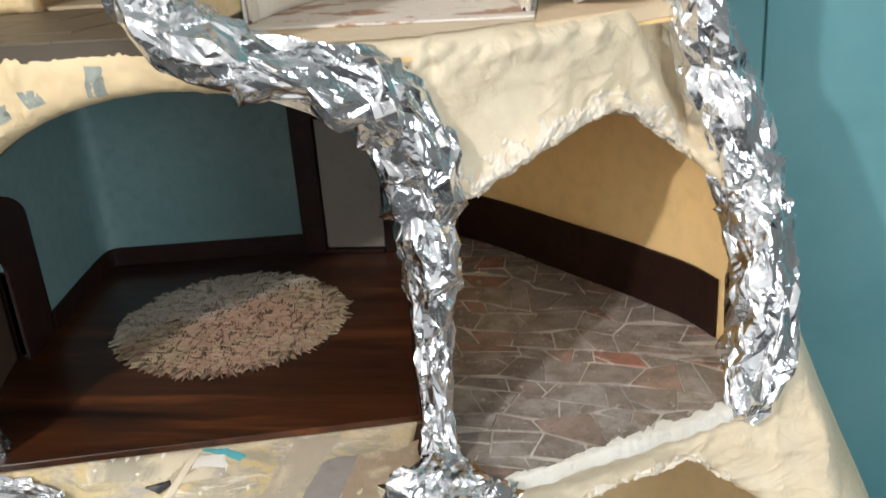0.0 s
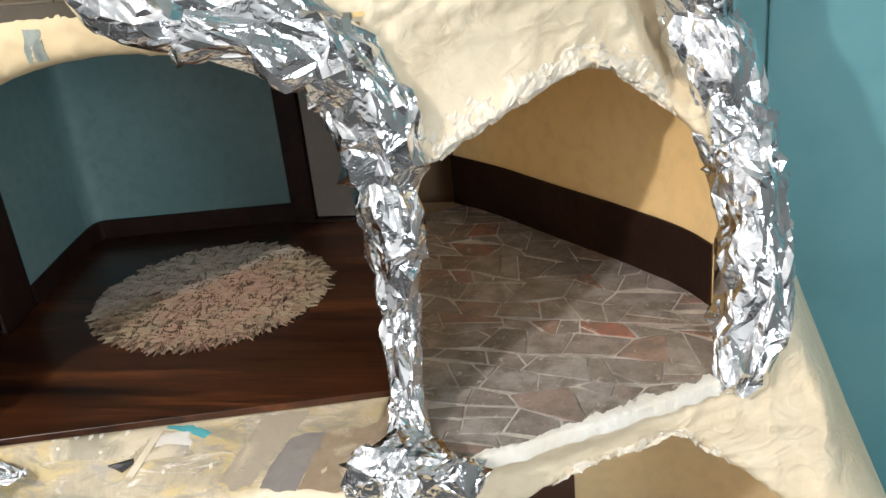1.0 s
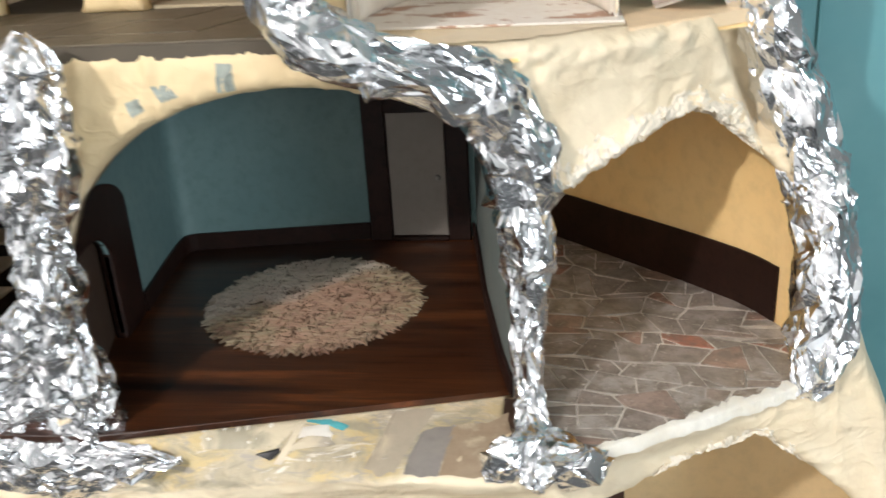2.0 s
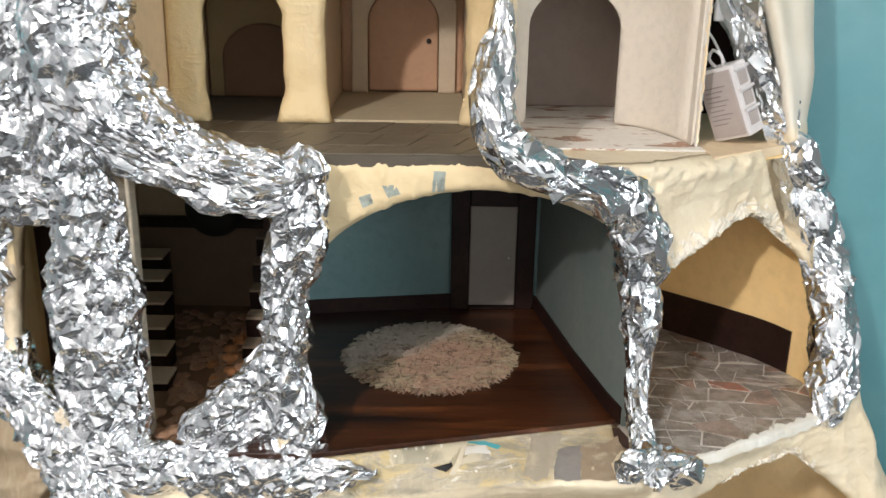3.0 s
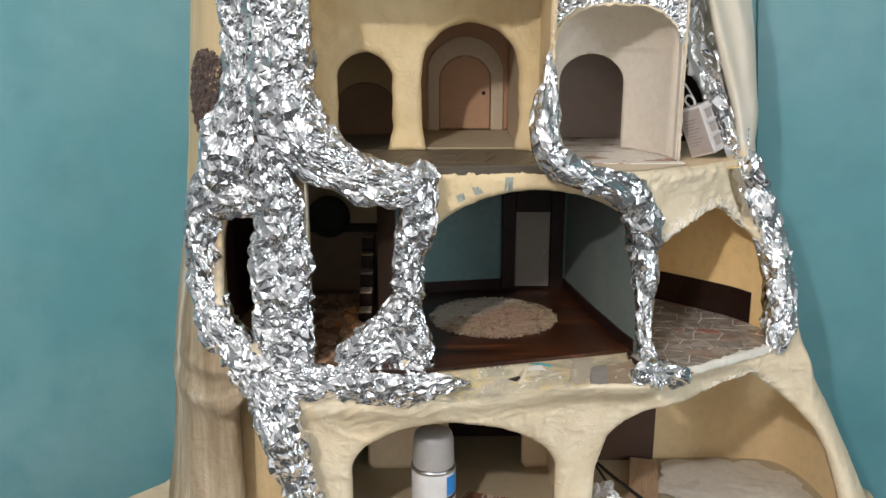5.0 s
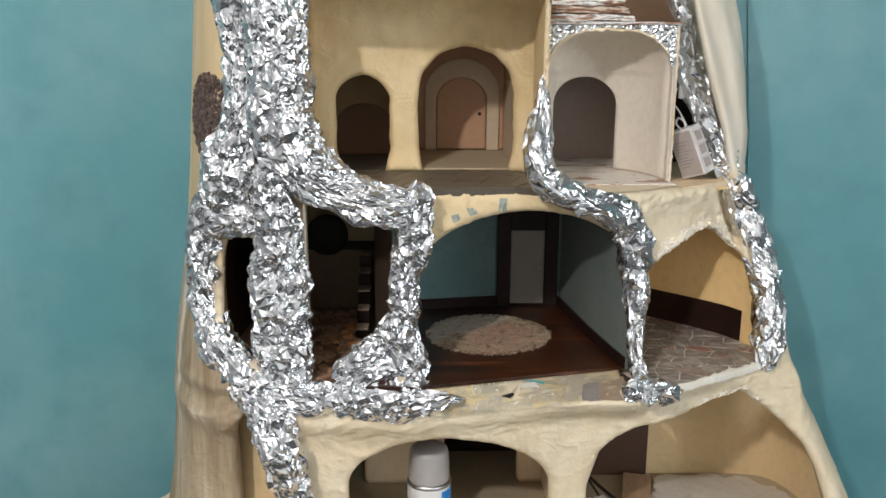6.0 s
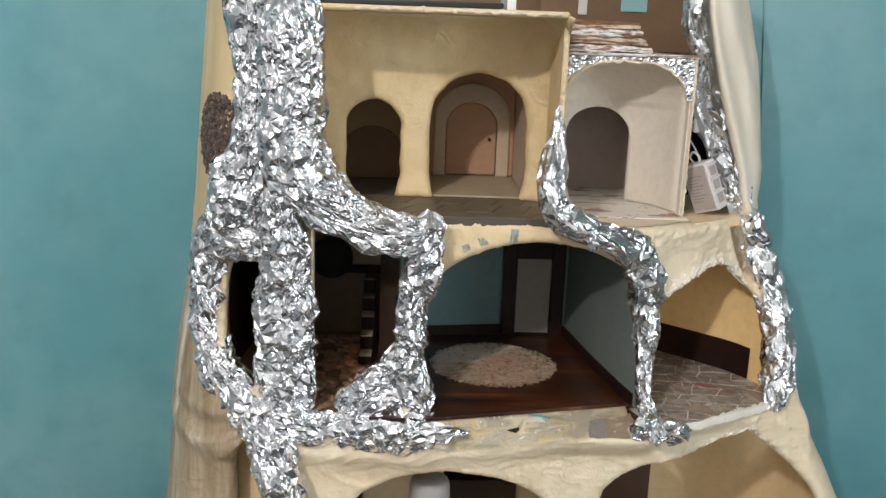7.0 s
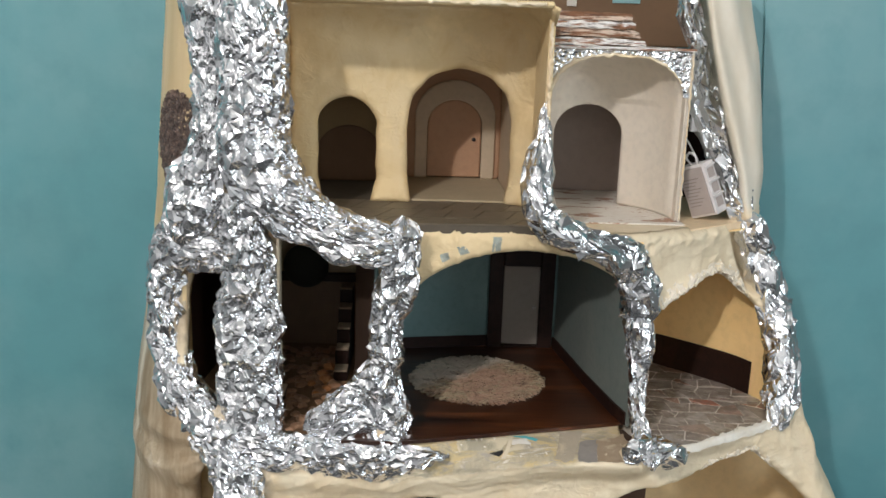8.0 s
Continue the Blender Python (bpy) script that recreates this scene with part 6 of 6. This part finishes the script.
for r in range(19):
    x = 0.070 + rng.uniform(0, 0.03)
    lean = rng.uniform(-0.004, 0.004)
    while x < 0.43:
        w = rng.choice((0.018, 0.027, 0.034, 0.042, 0.050)) * rng.uniform(0.85, 1.15)
        lean2 = rng.uniform(-0.009, 0.009)
        a, b, c, d = [(u, course_y(r + k, u)) for u, k in ((x - lean, 0), (x + w - lean2, 0), (x + w + lean2, 1), (x + lean, 1))]
        gap, kind = rng.uniform(0.0004, 0.0008), rng.random()
        if w > 0.030 and kind < 0.14:
            # a wide place filled with two thin stones
            e, f = between(a, d, rng.uniform(0.35, 0.65)), between(b, c, rng.uniform(0.35, 0.65))
            lay_stone([a, b, f, e], gap)
            lay_stone([e, f, c, d], gap)
        elif w > 0.024 and kind < 0.26:
            # a corner broken off and filled with a chip
            t, u = rng.uniform(0.45, 0.7), rng.uniform(0.3, 0.6)
            if kind < 0.20:
                e, f = between(d, c, t), between(b, c, u)
                lay_stone([a, b, f, e, d], gap)
                lay_stone([f, c, e], gap)
            else:
                e, f = between(a, b, 1 - t), between(a, d, u)
                lay_stone([e, b, c, d, f], gap)
                lay_stone([a, e, f], gap)
        else:
            lay_stone([a, b, c, d], gap)
        x, lean = x + w, lean2

# ---- dark stone slabs of the upper floor, laid in slanting rows ----
rng = random.Random(31)


def slab_joint(k, y):
    """The joint before slab k, leaning back to one side."""
    return -0.455 + 0.047 * k + 0.35 * (y - 0.02) + 0.005 * noise.noise(Vector((k * 2.7, y * 25, 0)))


def floor_front(x):
    return curve_value([(-0.42, 0.031), (-0.19, 0.0292), (0.012, 0.0352)], x)


for r, (y0, y1) in enumerate(((0.0, 0.072), (0.0735, 0.136), (0.1375, 0.205))):
    for k in range(12):
        s = 0.4 * (r % 2)
        xa, xb = [slab_joint(k + s, y0) + 0.0007, slab_joint(k + s, y1) + 0.0007], [slab_joint(k + 1 + s, y0) - 0.0007, slab_joint(k + 1 + s, y1) - 0.0007]
        quad = [(xa[0], y0), (xb[0], y0), (xb[1], y1), (xa[1], y1)]
        quad = [(min(max(x, -0.395), 0.0025), max(y, floor_front(min(max(x, -0.395), 0.0025)) + 0.001)) for x, y in quad]
        if quad[1][0] - quad[0][0] > 0.008 and quad[2][0] - quad[3][0] > 0.008:
            part("slab", prism_bm(quad, FLOOR3 + 0.0002, FLOOR3 + 0.0014 + rng.uniform(0, 0.0006), 0.0003), SLAB, upper_floor)
